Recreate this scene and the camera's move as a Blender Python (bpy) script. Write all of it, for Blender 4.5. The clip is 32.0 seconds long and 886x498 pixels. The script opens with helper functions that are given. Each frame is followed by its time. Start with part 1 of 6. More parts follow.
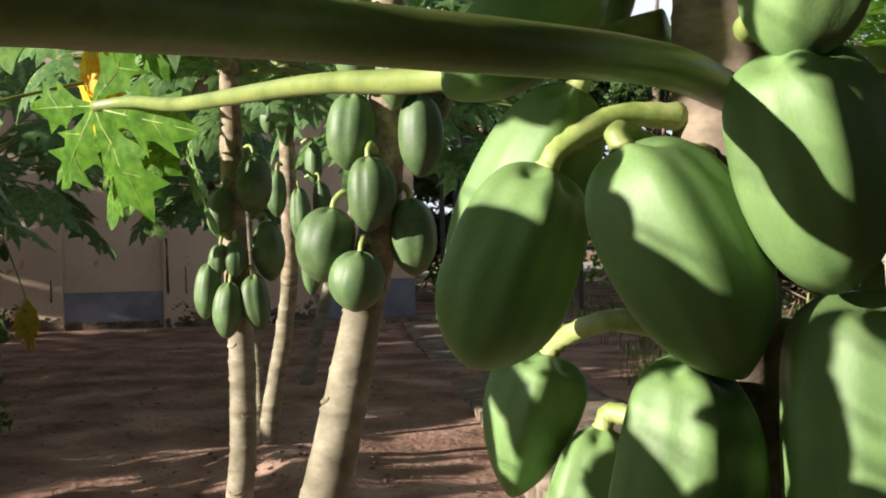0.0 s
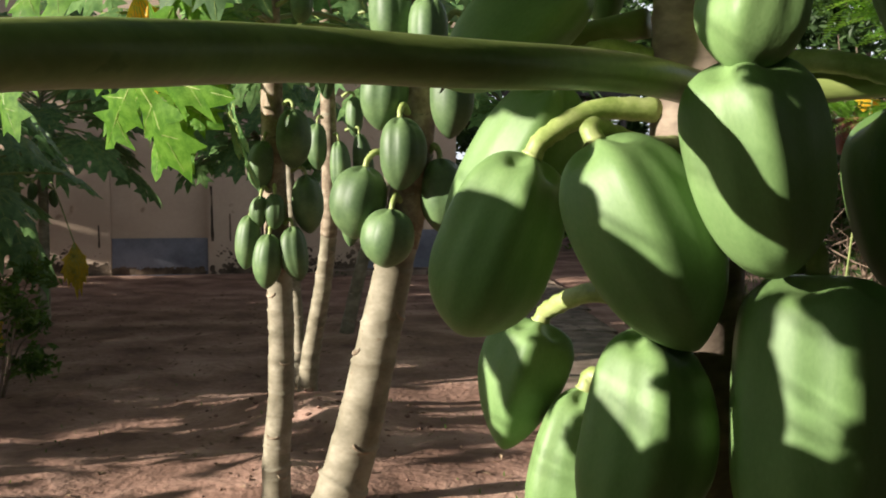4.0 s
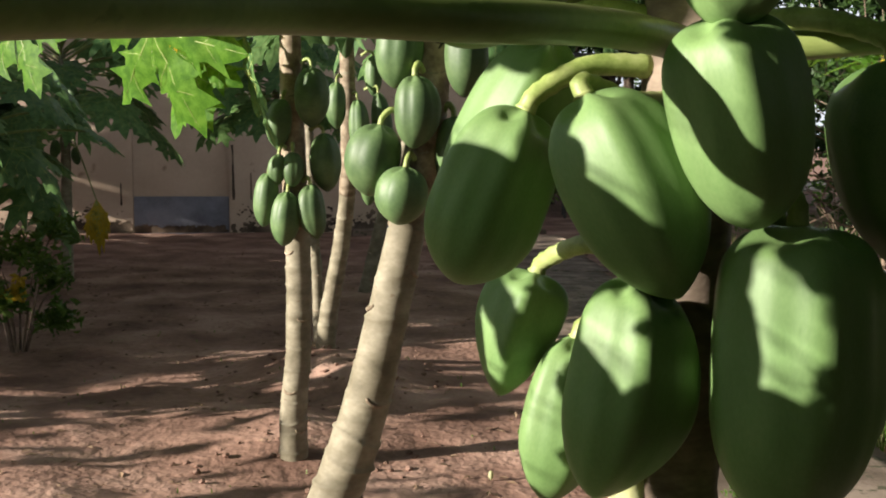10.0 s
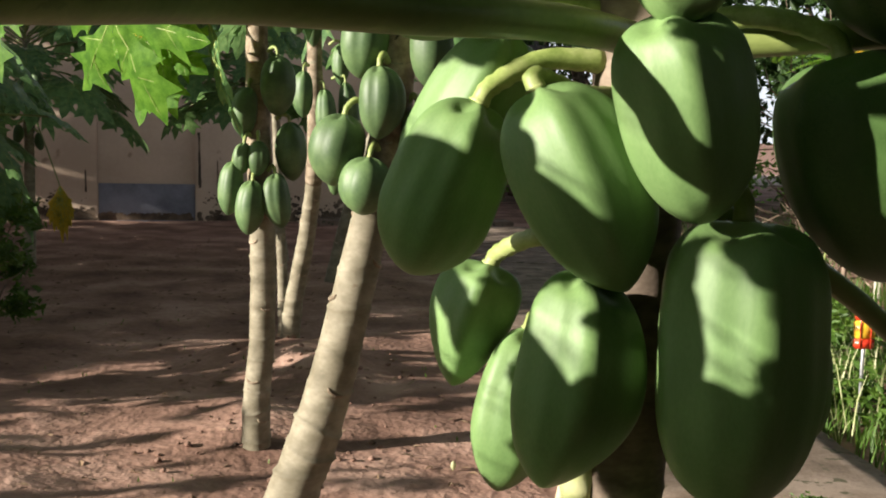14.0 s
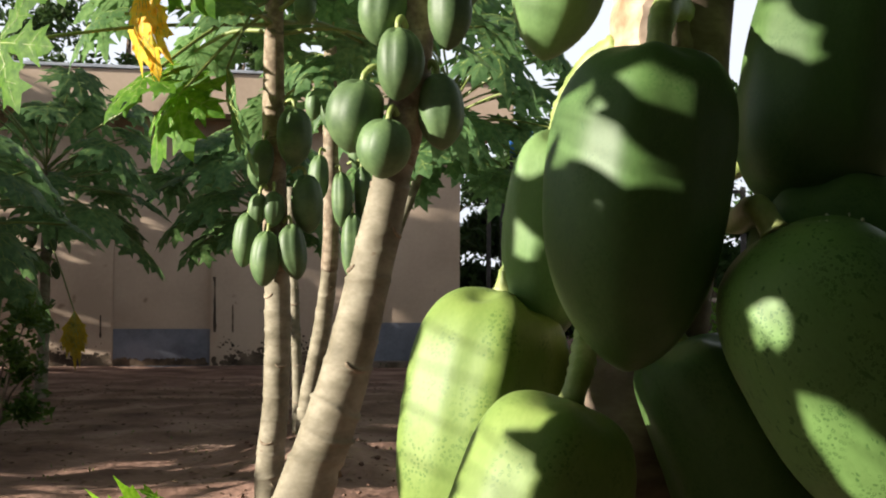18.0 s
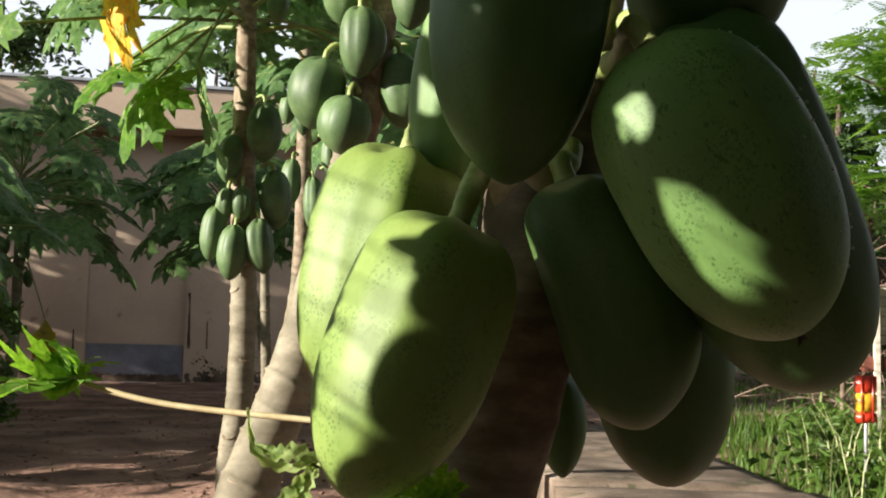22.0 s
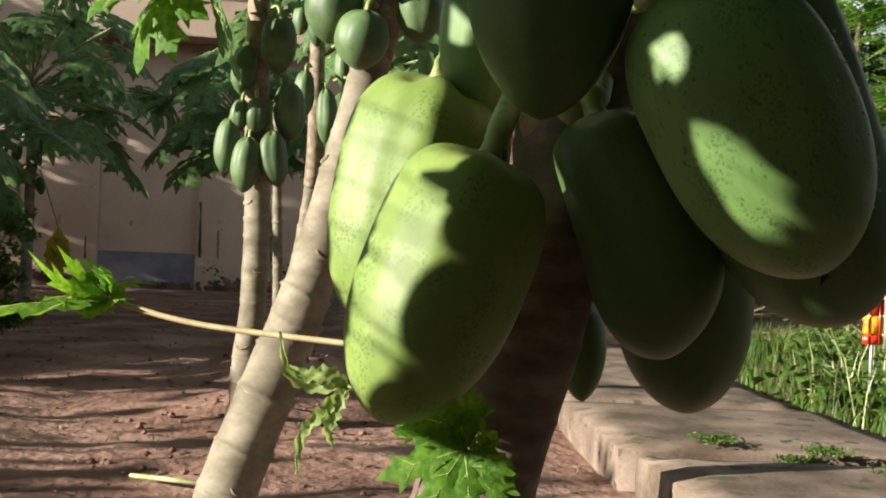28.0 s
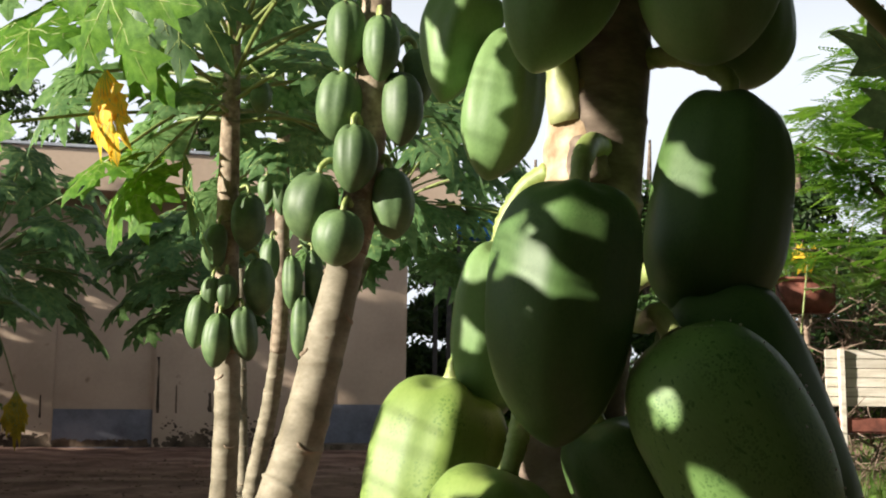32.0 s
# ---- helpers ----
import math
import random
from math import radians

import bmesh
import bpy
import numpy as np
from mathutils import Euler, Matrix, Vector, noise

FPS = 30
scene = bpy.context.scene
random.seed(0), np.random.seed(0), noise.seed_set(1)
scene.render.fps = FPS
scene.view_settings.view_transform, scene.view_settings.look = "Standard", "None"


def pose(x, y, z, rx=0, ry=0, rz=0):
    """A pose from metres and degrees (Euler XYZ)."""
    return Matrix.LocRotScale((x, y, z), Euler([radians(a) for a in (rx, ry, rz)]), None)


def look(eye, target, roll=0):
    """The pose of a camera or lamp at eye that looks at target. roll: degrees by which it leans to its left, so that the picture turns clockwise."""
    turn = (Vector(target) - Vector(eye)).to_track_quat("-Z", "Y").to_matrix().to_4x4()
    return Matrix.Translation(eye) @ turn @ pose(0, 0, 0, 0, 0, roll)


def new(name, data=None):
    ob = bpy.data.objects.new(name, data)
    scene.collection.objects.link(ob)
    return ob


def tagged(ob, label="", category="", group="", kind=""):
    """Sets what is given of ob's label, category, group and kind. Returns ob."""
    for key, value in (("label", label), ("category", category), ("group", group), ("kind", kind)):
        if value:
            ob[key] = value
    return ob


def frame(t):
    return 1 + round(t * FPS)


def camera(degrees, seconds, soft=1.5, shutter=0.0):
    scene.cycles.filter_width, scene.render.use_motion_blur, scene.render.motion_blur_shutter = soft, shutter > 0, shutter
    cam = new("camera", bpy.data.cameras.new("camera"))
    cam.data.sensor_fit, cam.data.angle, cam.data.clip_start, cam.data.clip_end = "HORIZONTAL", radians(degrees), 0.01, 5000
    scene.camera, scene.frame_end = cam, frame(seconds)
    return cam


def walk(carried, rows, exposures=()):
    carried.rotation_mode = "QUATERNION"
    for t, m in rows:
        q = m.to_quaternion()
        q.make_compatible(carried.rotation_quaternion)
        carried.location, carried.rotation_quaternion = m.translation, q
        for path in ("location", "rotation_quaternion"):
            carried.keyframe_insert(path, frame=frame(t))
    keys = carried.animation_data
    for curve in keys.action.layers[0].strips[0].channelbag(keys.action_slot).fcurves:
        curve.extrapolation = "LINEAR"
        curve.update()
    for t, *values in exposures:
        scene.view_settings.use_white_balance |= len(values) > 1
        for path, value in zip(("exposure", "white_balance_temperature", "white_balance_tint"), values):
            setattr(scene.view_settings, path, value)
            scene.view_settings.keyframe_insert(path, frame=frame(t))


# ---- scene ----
EXPOSURE = 1.32
cam = camera(44.8, 32.0, soft=2.0)
PATH = [
    (0.0, 0.0051, -0.0006, 1.6445, -0.06, -0.93, 0.86),
    (0.5, 0.0153, -0.0096, 1.6360, -0.99, -2.05, 0.31),
    (1.0, 0.0254, -0.0478, 1.6507, -1.15, -2.62, -0.20),
    (1.5, 0.0323, -0.0774, 1.6504, -0.87, -2.93, -0.29),
    (2.0, 0.0378, -0.0803, 1.6590, -0.14, -3.48, -0.40),
    (2.5, 0.0427, -0.0847, 1.6606, 1.15, -4.16, -0.59),
    (3.0, 0.0398, -0.0872, 1.6657, 2.16, -4.23, -0.30),
    (3.5, 0.0437, -0.0922, 1.6714, 2.48, -3.79, 0.02),
    (5.5, 0.0553, -0.1105, 1.6669, 1.16, -3.39, -0.22),
    (6.0, 0.0542, -0.1155, 1.6666, 1.07, -3.49, -0.33),
    (6.5, 0.0548, -0.1162, 1.6682, 0.54, -3.66, -0.55),
    (7.0, 0.0530, -0.1185, 1.6763, 0.77, -3.59, -0.55),
    (7.5, 0.0515, -0.1219, 1.6660, 2.13, -3.81, -0.75),
    (8.0, 0.0491, -0.1106, 1.6548, 2.84, -4.39, -0.65),
    (8.5, 0.0595, -0.1107, 1.6550, 2.39, -4.81, -0.55),
    (9.0, 0.0640, -0.1203, 1.6542, 2.05, -5.14, -0.61),
    (9.5, 0.0701, -0.1310, 1.6596, 2.72, -5.46, -0.58),
    (10.0, 0.0732, -0.1320, 1.6636, 3.44, -5.63, -0.45),
    (10.5, 0.0735, -0.1376, 1.6655, 4.02, -5.65, -0.37),
    (11.0, 0.0749, -0.1405, 1.6682, 4.23, -5.68, -0.56),
    (11.5, 0.0735, -0.1413, 1.6695, 4.14, -5.61, -0.60),
    (12.0, 0.0700, -0.1450, 1.6701, 4.12, -5.51, -0.77),
    (12.5, 0.0738, -0.1468, 1.6716, 4.10, -5.50, -0.83),
    (13.0, 0.0800, -0.1489, 1.6690, 3.98, -5.58, -0.78),
    (13.5, 0.0842, -0.1499, 1.6639, 3.48, -5.76, -0.78),
    (14.0, 0.0873, -0.1377, 1.6645, 1.80, -6.09, -1.28),
    (14.5, 0.0870, -0.1265, 1.6749, -0.64, -6.41, -1.83),
    (16.5, 0.0241, 0.0090, 1.5267, -0.42, -7.41, -2.96),
    (17.0, 0.0563, 0.0467, 1.3985, 0.02, -5.75, 0.25),
    (17.5, 0.0636, 0.0368, 1.2536, 1.40, -1.42, 0.46),
    (18.0, 0.0700, -0.0302, 1.0615, 2.55, 3.13, -0.28),
    (18.5, 0.0797, -0.0536, 0.9881, 4.05, 3.06, -1.22),
    (19.0, 0.1052, -0.0717, 0.9560, 4.46, 2.26, -2.42),
    (19.5, 0.1266, -0.0680, 0.9268, 3.29, 1.73, -1.99),
    (20.0, 0.1428, -0.0631, 0.9161, 2.95, 2.34, -1.06),
    (20.5, 0.1431, -0.0535, 0.9148, 3.70, 3.30, -1.15),
    (21.0, 0.1424, -0.0464, 0.9141, 3.99, 3.44, -1.13),
    (21.5, 0.1450, -0.0483, 0.9149, 3.47, 4.14, -1.15),
    (22.0, 0.1382, -0.0409, 0.9122, 1.43, 4.70, -1.39),
    (22.5, 0.1129, -0.0357, 0.9082, -1.39, 4.77, -1.54),
    (23.0, 0.0914, -0.0351, 0.9061, -1.56, 4.55, -1.44),
    (23.5, 0.0781, -0.0335, 0.9047, -0.14, 4.27, -1.32),
    (24.0, 0.0749, -0.0381, 0.9077, 0.80, 3.92, -0.89),
    (24.5, 0.0718, -0.0406, 0.9074, 1.24, 3.74, -0.83),
    (26.5, 0.1193, -0.0310, 0.9137, 2.40, 2.38, -1.47),
    (27.0, 0.1183, -0.0276, 0.9123, 1.82, 2.17, -1.73),
    (27.5, 0.1180, -0.0358, 0.9126, 1.59, 1.15, -1.66),
    (28.0, 0.1225, -0.0592, 0.9245, 1.89, 0.05, -2.44),
    (28.5, 0.1287, -0.0856, 0.9495, 1.71, -0.19, -3.45),
    (29.0, 0.1154, -0.1442, 0.9830, 1.27, 0.22, -2.88),
    (29.5, 0.1015, -0.1971, 1.0183, 1.40, 1.82, -1.87),
    (30.0, 0.0883, -0.2032, 1.0388, 1.36, 3.42, -1.29),
    (30.5, 0.0822, -0.2119, 1.0463, 1.26, 4.69, -0.94),
    (31.0, 0.0788, -0.1936, 1.0498, 0.80, 5.64, -0.72),
    (31.5, 0.0684, -0.1976, 1.0658, 0.15, 6.40, -0.45),
    (32.0, 0.0658, -0.1896, 1.0646, -0.33, 7.48, -0.68),
]
walk(cam, [(t, pose(x, y, z, 90 + pitch, roll, yaw)) for t, x, y, z, yaw, pitch, roll in PATH], exposures=[(0.0, EXPOSURE)])
# ---------------------------------------------------------------- light
SUN = Vector((-0.876, -0.390, 0.284)).normalized()
sun_data = bpy.data.lights.new("sun", "SUN")
sun_data.energy, sun_data.angle, sun_data.color = 5.0, radians(0.55), (1.0, 0.91, 0.80)
sun_ob = new("sun", sun_data)
sun_ob.matrix_world = look(SUN * 30, (0, 0, 0))
world = bpy.data.worlds.new("sky")
scene.world = world
world.use_nodes = True
wn = world.node_tree.nodes
sky = wn.new("ShaderNodeTexSky")
sky.sky_type, sky.sun_disc = "NISHITA", False
sky.sun_elevation = math.asin(SUN.z)
sky.sun_rotation = math.atan2(SUN.x, SUN.y)
sky.dust_density, sky.air_density = 2.0, 1.0
wn["Background"].inputs["Strength"].default_value = 0.0080
wl = world.node_tree.links
cloud_at, cloud_map, cloud = wn.new("ShaderNodeTexCoord"), wn.new("ShaderNodeMapping"), wn.new("ShaderNodeTexNoise")
cloud_map.inputs["Scale"].default_value = (1.0, 1.0, 2.6)
cloud.inputs["Scale"].default_value, cloud.inputs["Detail"].default_value = 2.3, 7
wl.new(cloud_at.outputs["Generated"], cloud_map.inputs[0])
wl.new(cloud_map.outputs[0], cloud.inputs["Vector"])
cover = wn.new("ShaderNodeMapRange")
cover.inputs[1].default_value, cover.inputs[2].default_value, cover.inputs[4].default_value = 0.52, 0.74, 0.8
wl.new(cloud.outputs["Fac"], cover.inputs[0])
sky_mix = wn.new("ShaderNodeMix")
sky_mix.data_type = "RGBA"
low, haze, cover_all = wn.new("ShaderNodeSeparateXYZ"), wn.new("ShaderNodeMapRange"), wn.new("ShaderNodeMath")
haze.inputs[1].default_value, haze.inputs[2].default_value, haze.inputs[3].default_value, haze.inputs[4].default_value = 0.30, 0.65, 0.90, 0.0
cover_all.operation = "MAXIMUM"
wl.new(cloud_at.outputs["Generated"], low.inputs[0])
wl.new(low.outputs["Z"], haze.inputs[0])
wl.new(haze.outputs[0], cover_all.inputs[0])
wl.new(cover.outputs[0], cover_all.inputs[1])
wl.new(cover_all.outputs[0], sky_mix.inputs[0])
wl.new(sky.outputs[0], sky_mix.inputs[6])
sky_mix.inputs[7].default_value = (53.0, 56.0, 61.0, 1)
wl.new(sky_mix.outputs[2], wn["Background"].inputs[0])


# ---------------------------------------------------------------- materials
def material(name, stops, scale=20.0, rough=0.5, bump=0.3, fine=120.0, spec=0.5, metal=0.0, through_light=0.0,
             vary=0.12, stretch=(1, 1, 1), fleck=None, fleck_scale=200.0, fleck_at=0.62, coat=0.0, dist=0.004, rings=None):
    """Two scales of noise between the colour stops, a random shift from thing to thing, grain as relief."""
    m = bpy.data.materials.new(name)
    m.use_nodes = True
    nt = m.node_tree
    n, l = nt.nodes, nt.links
    b = n["Principled BSDF"]
    co = n.new("ShaderNodeTexCoord")
    mp = n.new("ShaderNodeMapping")
    mp.inputs["Scale"].default_value = stretch
    l.new(co.outputs["Object"], mp.inputs[0])
    big, small = n.new("ShaderNodeTexNoise"), n.new("ShaderNodeTexNoise")
    big.inputs["Scale"].default_value, big.inputs["Detail"].default_value = scale, 5
    small.inputs["Scale"].default_value, small.inputs["Detail"].default_value = fine, 4
    l.new(mp.outputs[0], big.inputs["Vector"])
    l.new(mp.outputs[0], small.inputs["Vector"])
    add = n.new("ShaderNodeMath")
    add.operation = "MULTIPLY_ADD"
    add.inputs[1].default_value = 0.3
    l.new(small.outputs["Fac"], add.inputs[0])
    sub = n.new("ShaderNodeMath")
    sub.operation = "MULTIPLY_ADD"
    sub.inputs[1].default_value, sub.inputs[2].default_value = 1.3, -0.3
    l.new(big.outputs["Fac"], sub.inputs[0])
    l.new(sub.outputs[0], add.inputs[2])
    ramp = n.new("ShaderNodeValToRGB")
    els = ramp.color_ramp.elements
    while len(els) < len(stops):
        els.new(0.5)
    for i, c in enumerate(stops):
        els[i].position = 0.28 + 0.44 * i / max(1, len(stops) - 1)
        els[i].color = (*c, 1)
    l.new(add.outputs[0], ramp.inputs[0])
    colour = ramp.outputs[0]
    if fleck:
        fl = n.new("ShaderNodeTexNoise")
        fl.inputs["Scale"].default_value, fl.inputs["Detail"].default_value = fleck_scale, 3
        l.new(mp.outputs[0], fl.inputs["Vector"])
        st = n.new("ShaderNodeMapRange")
        st.inputs[1].default_value, st.inputs[2].default_value = fleck_at, fleck_at + 0.05
        l.new(fl.outputs["Fac"], st.inputs[0])
        mix = n.new("ShaderNodeMix")
        mix.data_type = "RGBA"
        l.new(st.outputs[0], mix.inputs[0])
        l.new(colour, mix.inputs[6])
        mix.inputs[7].default_value = (*fleck, 1)
        colour = mix.outputs[2]
    if rings:
        vo, patch = n.new("ShaderNodeTexVoronoi"), n.new("ShaderNodeTexNoise")
        vo.inputs["Scale"].default_value, patch.inputs["Scale"].default_value = rings[1], rings[1] * 0.11
        l.new(co.outputs["Object"], vo.inputs["Vector"])
        l.new(co.outputs["Object"], patch.inputs["Vector"])
        away, inside, there, both = n.new("ShaderNodeMath"), n.new("ShaderNodeMapRange"), n.new("ShaderNodeMapRange"), n.new("ShaderNodeMath")
        away.operation, both.operation = "COMPARE", "MULTIPLY"
        sub_ = n.new("ShaderNodeMath")
        sub_.operation = "SUBTRACT"
        l.new(vo.outputs["Distance"], sub_.inputs[0])
        sub_.inputs[1].default_value = 0.30
        ab = n.new("ShaderNodeMath")
        ab.operation = "ABSOLUTE"
        l.new(sub_.outputs[0], ab.inputs[0])
        inside.inputs[1].default_value, inside.inputs[2].default_value, inside.inputs[3].default_value, inside.inputs[4].default_value = 0.03, 0.13, 1.0, 0.0
        l.new(ab.outputs[0], inside.inputs[0])
        there.inputs[1].default_value, there.inputs[2].default_value, there.inputs[4].default_value = 0.46, 0.58, 0.95
        l.new(patch.outputs["Fac"], there.inputs[0])
        l.new(inside.outputs[0], both.inputs[0])
        l.new(there.outputs[0], both.inputs[1])
        mx_ = n.new("ShaderNodeMix")
        mx_.data_type = "RGBA"
        l.new(both.outputs[0], mx_.inputs[0])
        l.new(colour, mx_.inputs[6])
        mx_.inputs[7].default_value = (*rings[0], 1)
        colour = mx_.outputs[2]
        n.remove(away)
    info = n.new("ShaderNodeObjectInfo")
    rng = n.new("ShaderNodeMapRange")
    rng.inputs[3].default_value, rng.inputs[4].default_value = 1 - vary, 1 + vary
    l.new(info.outputs["Random"], rng.inputs[0])
    hsv = n.new("ShaderNodeHueSaturation")
    l.new(rng.outputs[0], hsv.inputs["Value"])
    l.new(colour, hsv.inputs["Color"])
    colour = hsv.outputs[0]
    l.new(colour, b.inputs["Base Color"])
    b.inputs["Roughness"].default_value = rough
    b.inputs["Metallic"].default_value = metal
    b.inputs["Specular IOR Level"].default_value = spec
    b.inputs["Coat Weight"].default_value = coat
    bp = n.new("ShaderNodeBump")
    bp.inputs["Strength"].default_value, bp.inputs["Distance"].default_value = bump, dist
    l.new(add.outputs[0], bp.inputs["Height"])
    l.new(bp.outputs[0], b.inputs["Normal"])
    if through_light:
        tr = n.new("ShaderNodeBsdfTranslucent")
        hs = n.new("ShaderNodeHueSaturation")
        hs.inputs["Hue"].default_value, hs.inputs["Saturation"].default_value, hs.inputs["Value"].default_value = 0.480, 1.02, 2.1
        l.new(colour, hs.inputs["Color"])
        l.new(hs.outputs[0], tr.inputs["Color"])
        mx = n.new("ShaderNodeMixShader")
        mx.inputs[0].default_value = through_light
        l.new(b.outputs[0], mx.inputs[1])
        l.new(tr.outputs[0], mx.inputs[2])
        l.new(mx.outputs[0], n["Material Output"].inputs["Surface"])
    return m


FRUIT = material("papaya_skin", [(0.104, 0.186, 0.060), (0.134, 0.228, 0.078), (0.172, 0.272, 0.100)], 13, 0.50, 0.34, 380, 0.32, vary=0.06, stretch=(1, 1, 0.5), dist=0.0014)
FRUIT_SPOT = material("speckled_papaya_skin", [(0.130, 0.204, 0.046), (0.170, 0.248, 0.060), (0.212, 0.286, 0.078)], 14, 0.5, 0.22, 340, 0.32, vary=0.05, stretch=(1, 1, 0.5), rings=((0.075, 0.14, 0.028), 290), dist=0.0014)
# flecked green skin, its colour lowered to carry the shade on these fruit
FRUIT_SHADED = material("shaded_papaya_skin", [(0.054, 0.110, 0.028), (0.070, 0.134, 0.037), (0.090, 0.160, 0.048)], 12, 0.48, 0.22, 340, 0.34, vary=0.05, stretch=(1, 1, 0.5), fleck=(0.056, 0.122, 0.030), fleck_scale=300, fleck_at=0.64,
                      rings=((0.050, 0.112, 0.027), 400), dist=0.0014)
FRUIT_DEW = material("dewy_papaya_skin", [(0.104, 0.196, 0.053), (0.130, 0.234, 0.066), (0.160, 0.270, 0.082)], 12, 0.48, 0.25, 340, 0.30, vary=0.05, stretch=(1, 1, 0.5), fleck=(0.062, 0.136, 0.034), fleck_scale=260, fleck_at=0.62,
                     rings=((0.060, 0.130, 0.032), 330), dist=0.0014)
FRUIT_FAR = material("young_papaya_skin", [(0.056, 0.104, 0.040), (0.086, 0.146, 0.056), (0.126, 0.198, 0.078)], 9, 0.52, 0.2, 90, 0.4, vary=0.15)
STALK = material("fruit_stalk_green", [(0.17, 0.235, 0.055), (0.27, 0.335, 0.10), (0.38, 0.43, 0.17)], 30, 0.5, 0.4, 300, vary=0.08, dist=0.002)
PETIOLE = material("petiole_green", [(0.120, 0.160, 0.042), (0.170, 0.215, 0.060), (0.225, 0.270, 0.085)], 14, 0.42, 0.25, 180, stretch=(0.4, 1, 1), vary=0.08, fleck=(0.135, 0.18, 0.05), fleck_scale=60, fleck_at=0.64)
PETIOLE_TAN = material("petiole_tan", [(0.34, 0.27, 0.14), (0.44, 0.36, 0.20), (0.50, 0.44, 0.26)], 30, 0.5, 0.25, 180, vary=0.05)
PETIOLE_PALE = material("petiole_pale", [(0.30, 0.34, 0.12), (0.42, 0.46, 0.20), (0.52, 0.52, 0.28)], 20, 0.5, 0.25, 180, vary=0.05)
BARK = material("grey_papaya_bark", [(0.140, 0.124, 0.082), (0.204, 0.182, 0.126), (0.280, 0.254, 0.184)], 9, 0.7, 0.3, 60, 0.3, stretch=(1, 1, 1.6), vary=0.06, fleck=(0.17, 0.135, 0.09), fleck_scale=26, fleck_at=0.69, dist=0.003)
BARK_DARK = material("brown_papaya_bark", [(0.120, 0.090, 0.066), (0.180, 0.138, 0.102), (0.265, 0.208, 0.155)], 22, 0.75, 0.4, 120, 0.3, stretch=(1, 1, 2.2), vary=0.04, dist=0.003)
BARK_SCAR = material("leaf_scar_bark", [(0.14, 0.105, 0.07), (0.24, 0.19, 0.13), (0.36, 0.30, 0.22)], 20, 0.8, 0.5, 90, 0.3, vary=0.15)
# pale bark, made lighter still to stand for sun on it
BARK_SUNLIT = material("sunlit_pale_bark", [(0.22, 0.15, 0.085), (0.37, 0.27, 0.165), (0.52, 0.42, 0.28)], 30, 0.7, 0.5, 160, 0.3, vary=0.04)
LEAF = material("papaya_leaf", [(0.054, 0.124, 0.042), (0.086, 0.176, 0.062), (0.126, 0.232, 0.088)], 8, 0.5, 0.3, 60, 0.4, through_light=0.42, vary=0.22)
LEAF_NEW = material("young_papaya_leaf", [(0.052, 0.15, 0.010), (0.085, 0.215, 0.016), (0.13, 0.28, 0.028)], 10, 0.6, 0.3, 80, 0.25, through_light=0.5, vary=0.1)
LEAF_YELLOW = material("yellowed_leaf", [(0.55, 0.30, 0.01), (0.74, 0.48, 0.03), (0.58, 0.48, 0.05)], 9, 0.6, 0.3, 60, 0.3, through_light=0.35, vary=0.1)
LEAF_PALE = material("withered_pale_leaf", [(0.16, 0.26, 0.06), (0.25, 0.36, 0.11), (0.36, 0.44, 0.18)], 60, 0.6, 0.3, 260, 0.3, through_light=0.35, vary=0.08)
VEIN = material("leaf_vein", [(0.20, 0.28, 0.05), (0.28, 0.36, 0.08), (0.34, 0.42, 0.12)], 20, 0.5, 0.2, 100, vary=0.05)
LEAF_WILT = material("wilting_leaf", [(0.30, 0.24, 0.02), (0.46, 0.35, 0.03), (0.20, 0.20, 0.03)], 6, 0.6, 0.3, 50, 0.3, through_light=0.3, vary=0.1)
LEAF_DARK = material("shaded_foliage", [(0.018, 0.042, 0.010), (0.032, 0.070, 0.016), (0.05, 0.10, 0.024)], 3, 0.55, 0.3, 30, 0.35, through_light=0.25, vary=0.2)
LEAF_FEATHER = material("feathery_foliage", [(0.055, 0.14, 0.016), (0.095, 0.22, 0.025), (0.145, 0.30, 0.04)], 3, 0.5, 0.2, 30, 0.35, through_light=0.35, vary=0.2)
GRASS = material("green_grass", [(0.036, 0.080, 0.012), (0.064, 0.130, 0.020), (0.120, 0.200, 0.038)], 4, 0.5, 0.2, 30, 0.35, through_light=0.35)
GRASS_DRY = material("pale_reed", [(0.25, 0.29, 0.12), (0.38, 0.40, 0.20), (0.50, 0.50, 0.30)], 6, 0.6, 0.2, 40, through_light=0.2)
SOIL = material("red_brown_soil", [(0.155, 0.090, 0.066), (0.275, 0.166, 0.124), (0.410, 0.268, 0.208)], 1.4, 0.95, 1.0, 16, 0.15, vary=0.0, fleck=(0.20, 0.125, 0.095), fleck_scale=30, fleck_at=0.64, dist=0.06)
CLOD = material("soil_clods", [(0.13, 0.078, 0.057), (0.23, 0.140, 0.105), (0.33, 0.212, 0.165)], 14, 0.95, 0.8, 80, 0.15, vary=0.2, dist=0.01)
LITTER = material("dry_litter", [(0.12, 0.075, 0.045), (0.24, 0.16, 0.10), (0.36, 0.27, 0.18)], 12, 0.9, 0.4, 80, 0.2, vary=0.3)
PLASTER = material("beige_plaster", [(0.43, 0.330, 0.245), (0.49, 0.380, 0.285), (0.55, 0.432, 0.328)], 0.7, 0.9, 0.25, 14, 0.2, vary=0.02, fleck=(0.30, 0.22, 0.155), fleck_scale=3.0, fleck_at=0.68)
PLINTH = material("blue_grey_paint", [(0.12, 0.125, 0.15), (0.17, 0.18, 0.215), (0.22, 0.23, 0.27)], 1.6, 0.8, 0.25, 20, 0.25, vary=0.03)
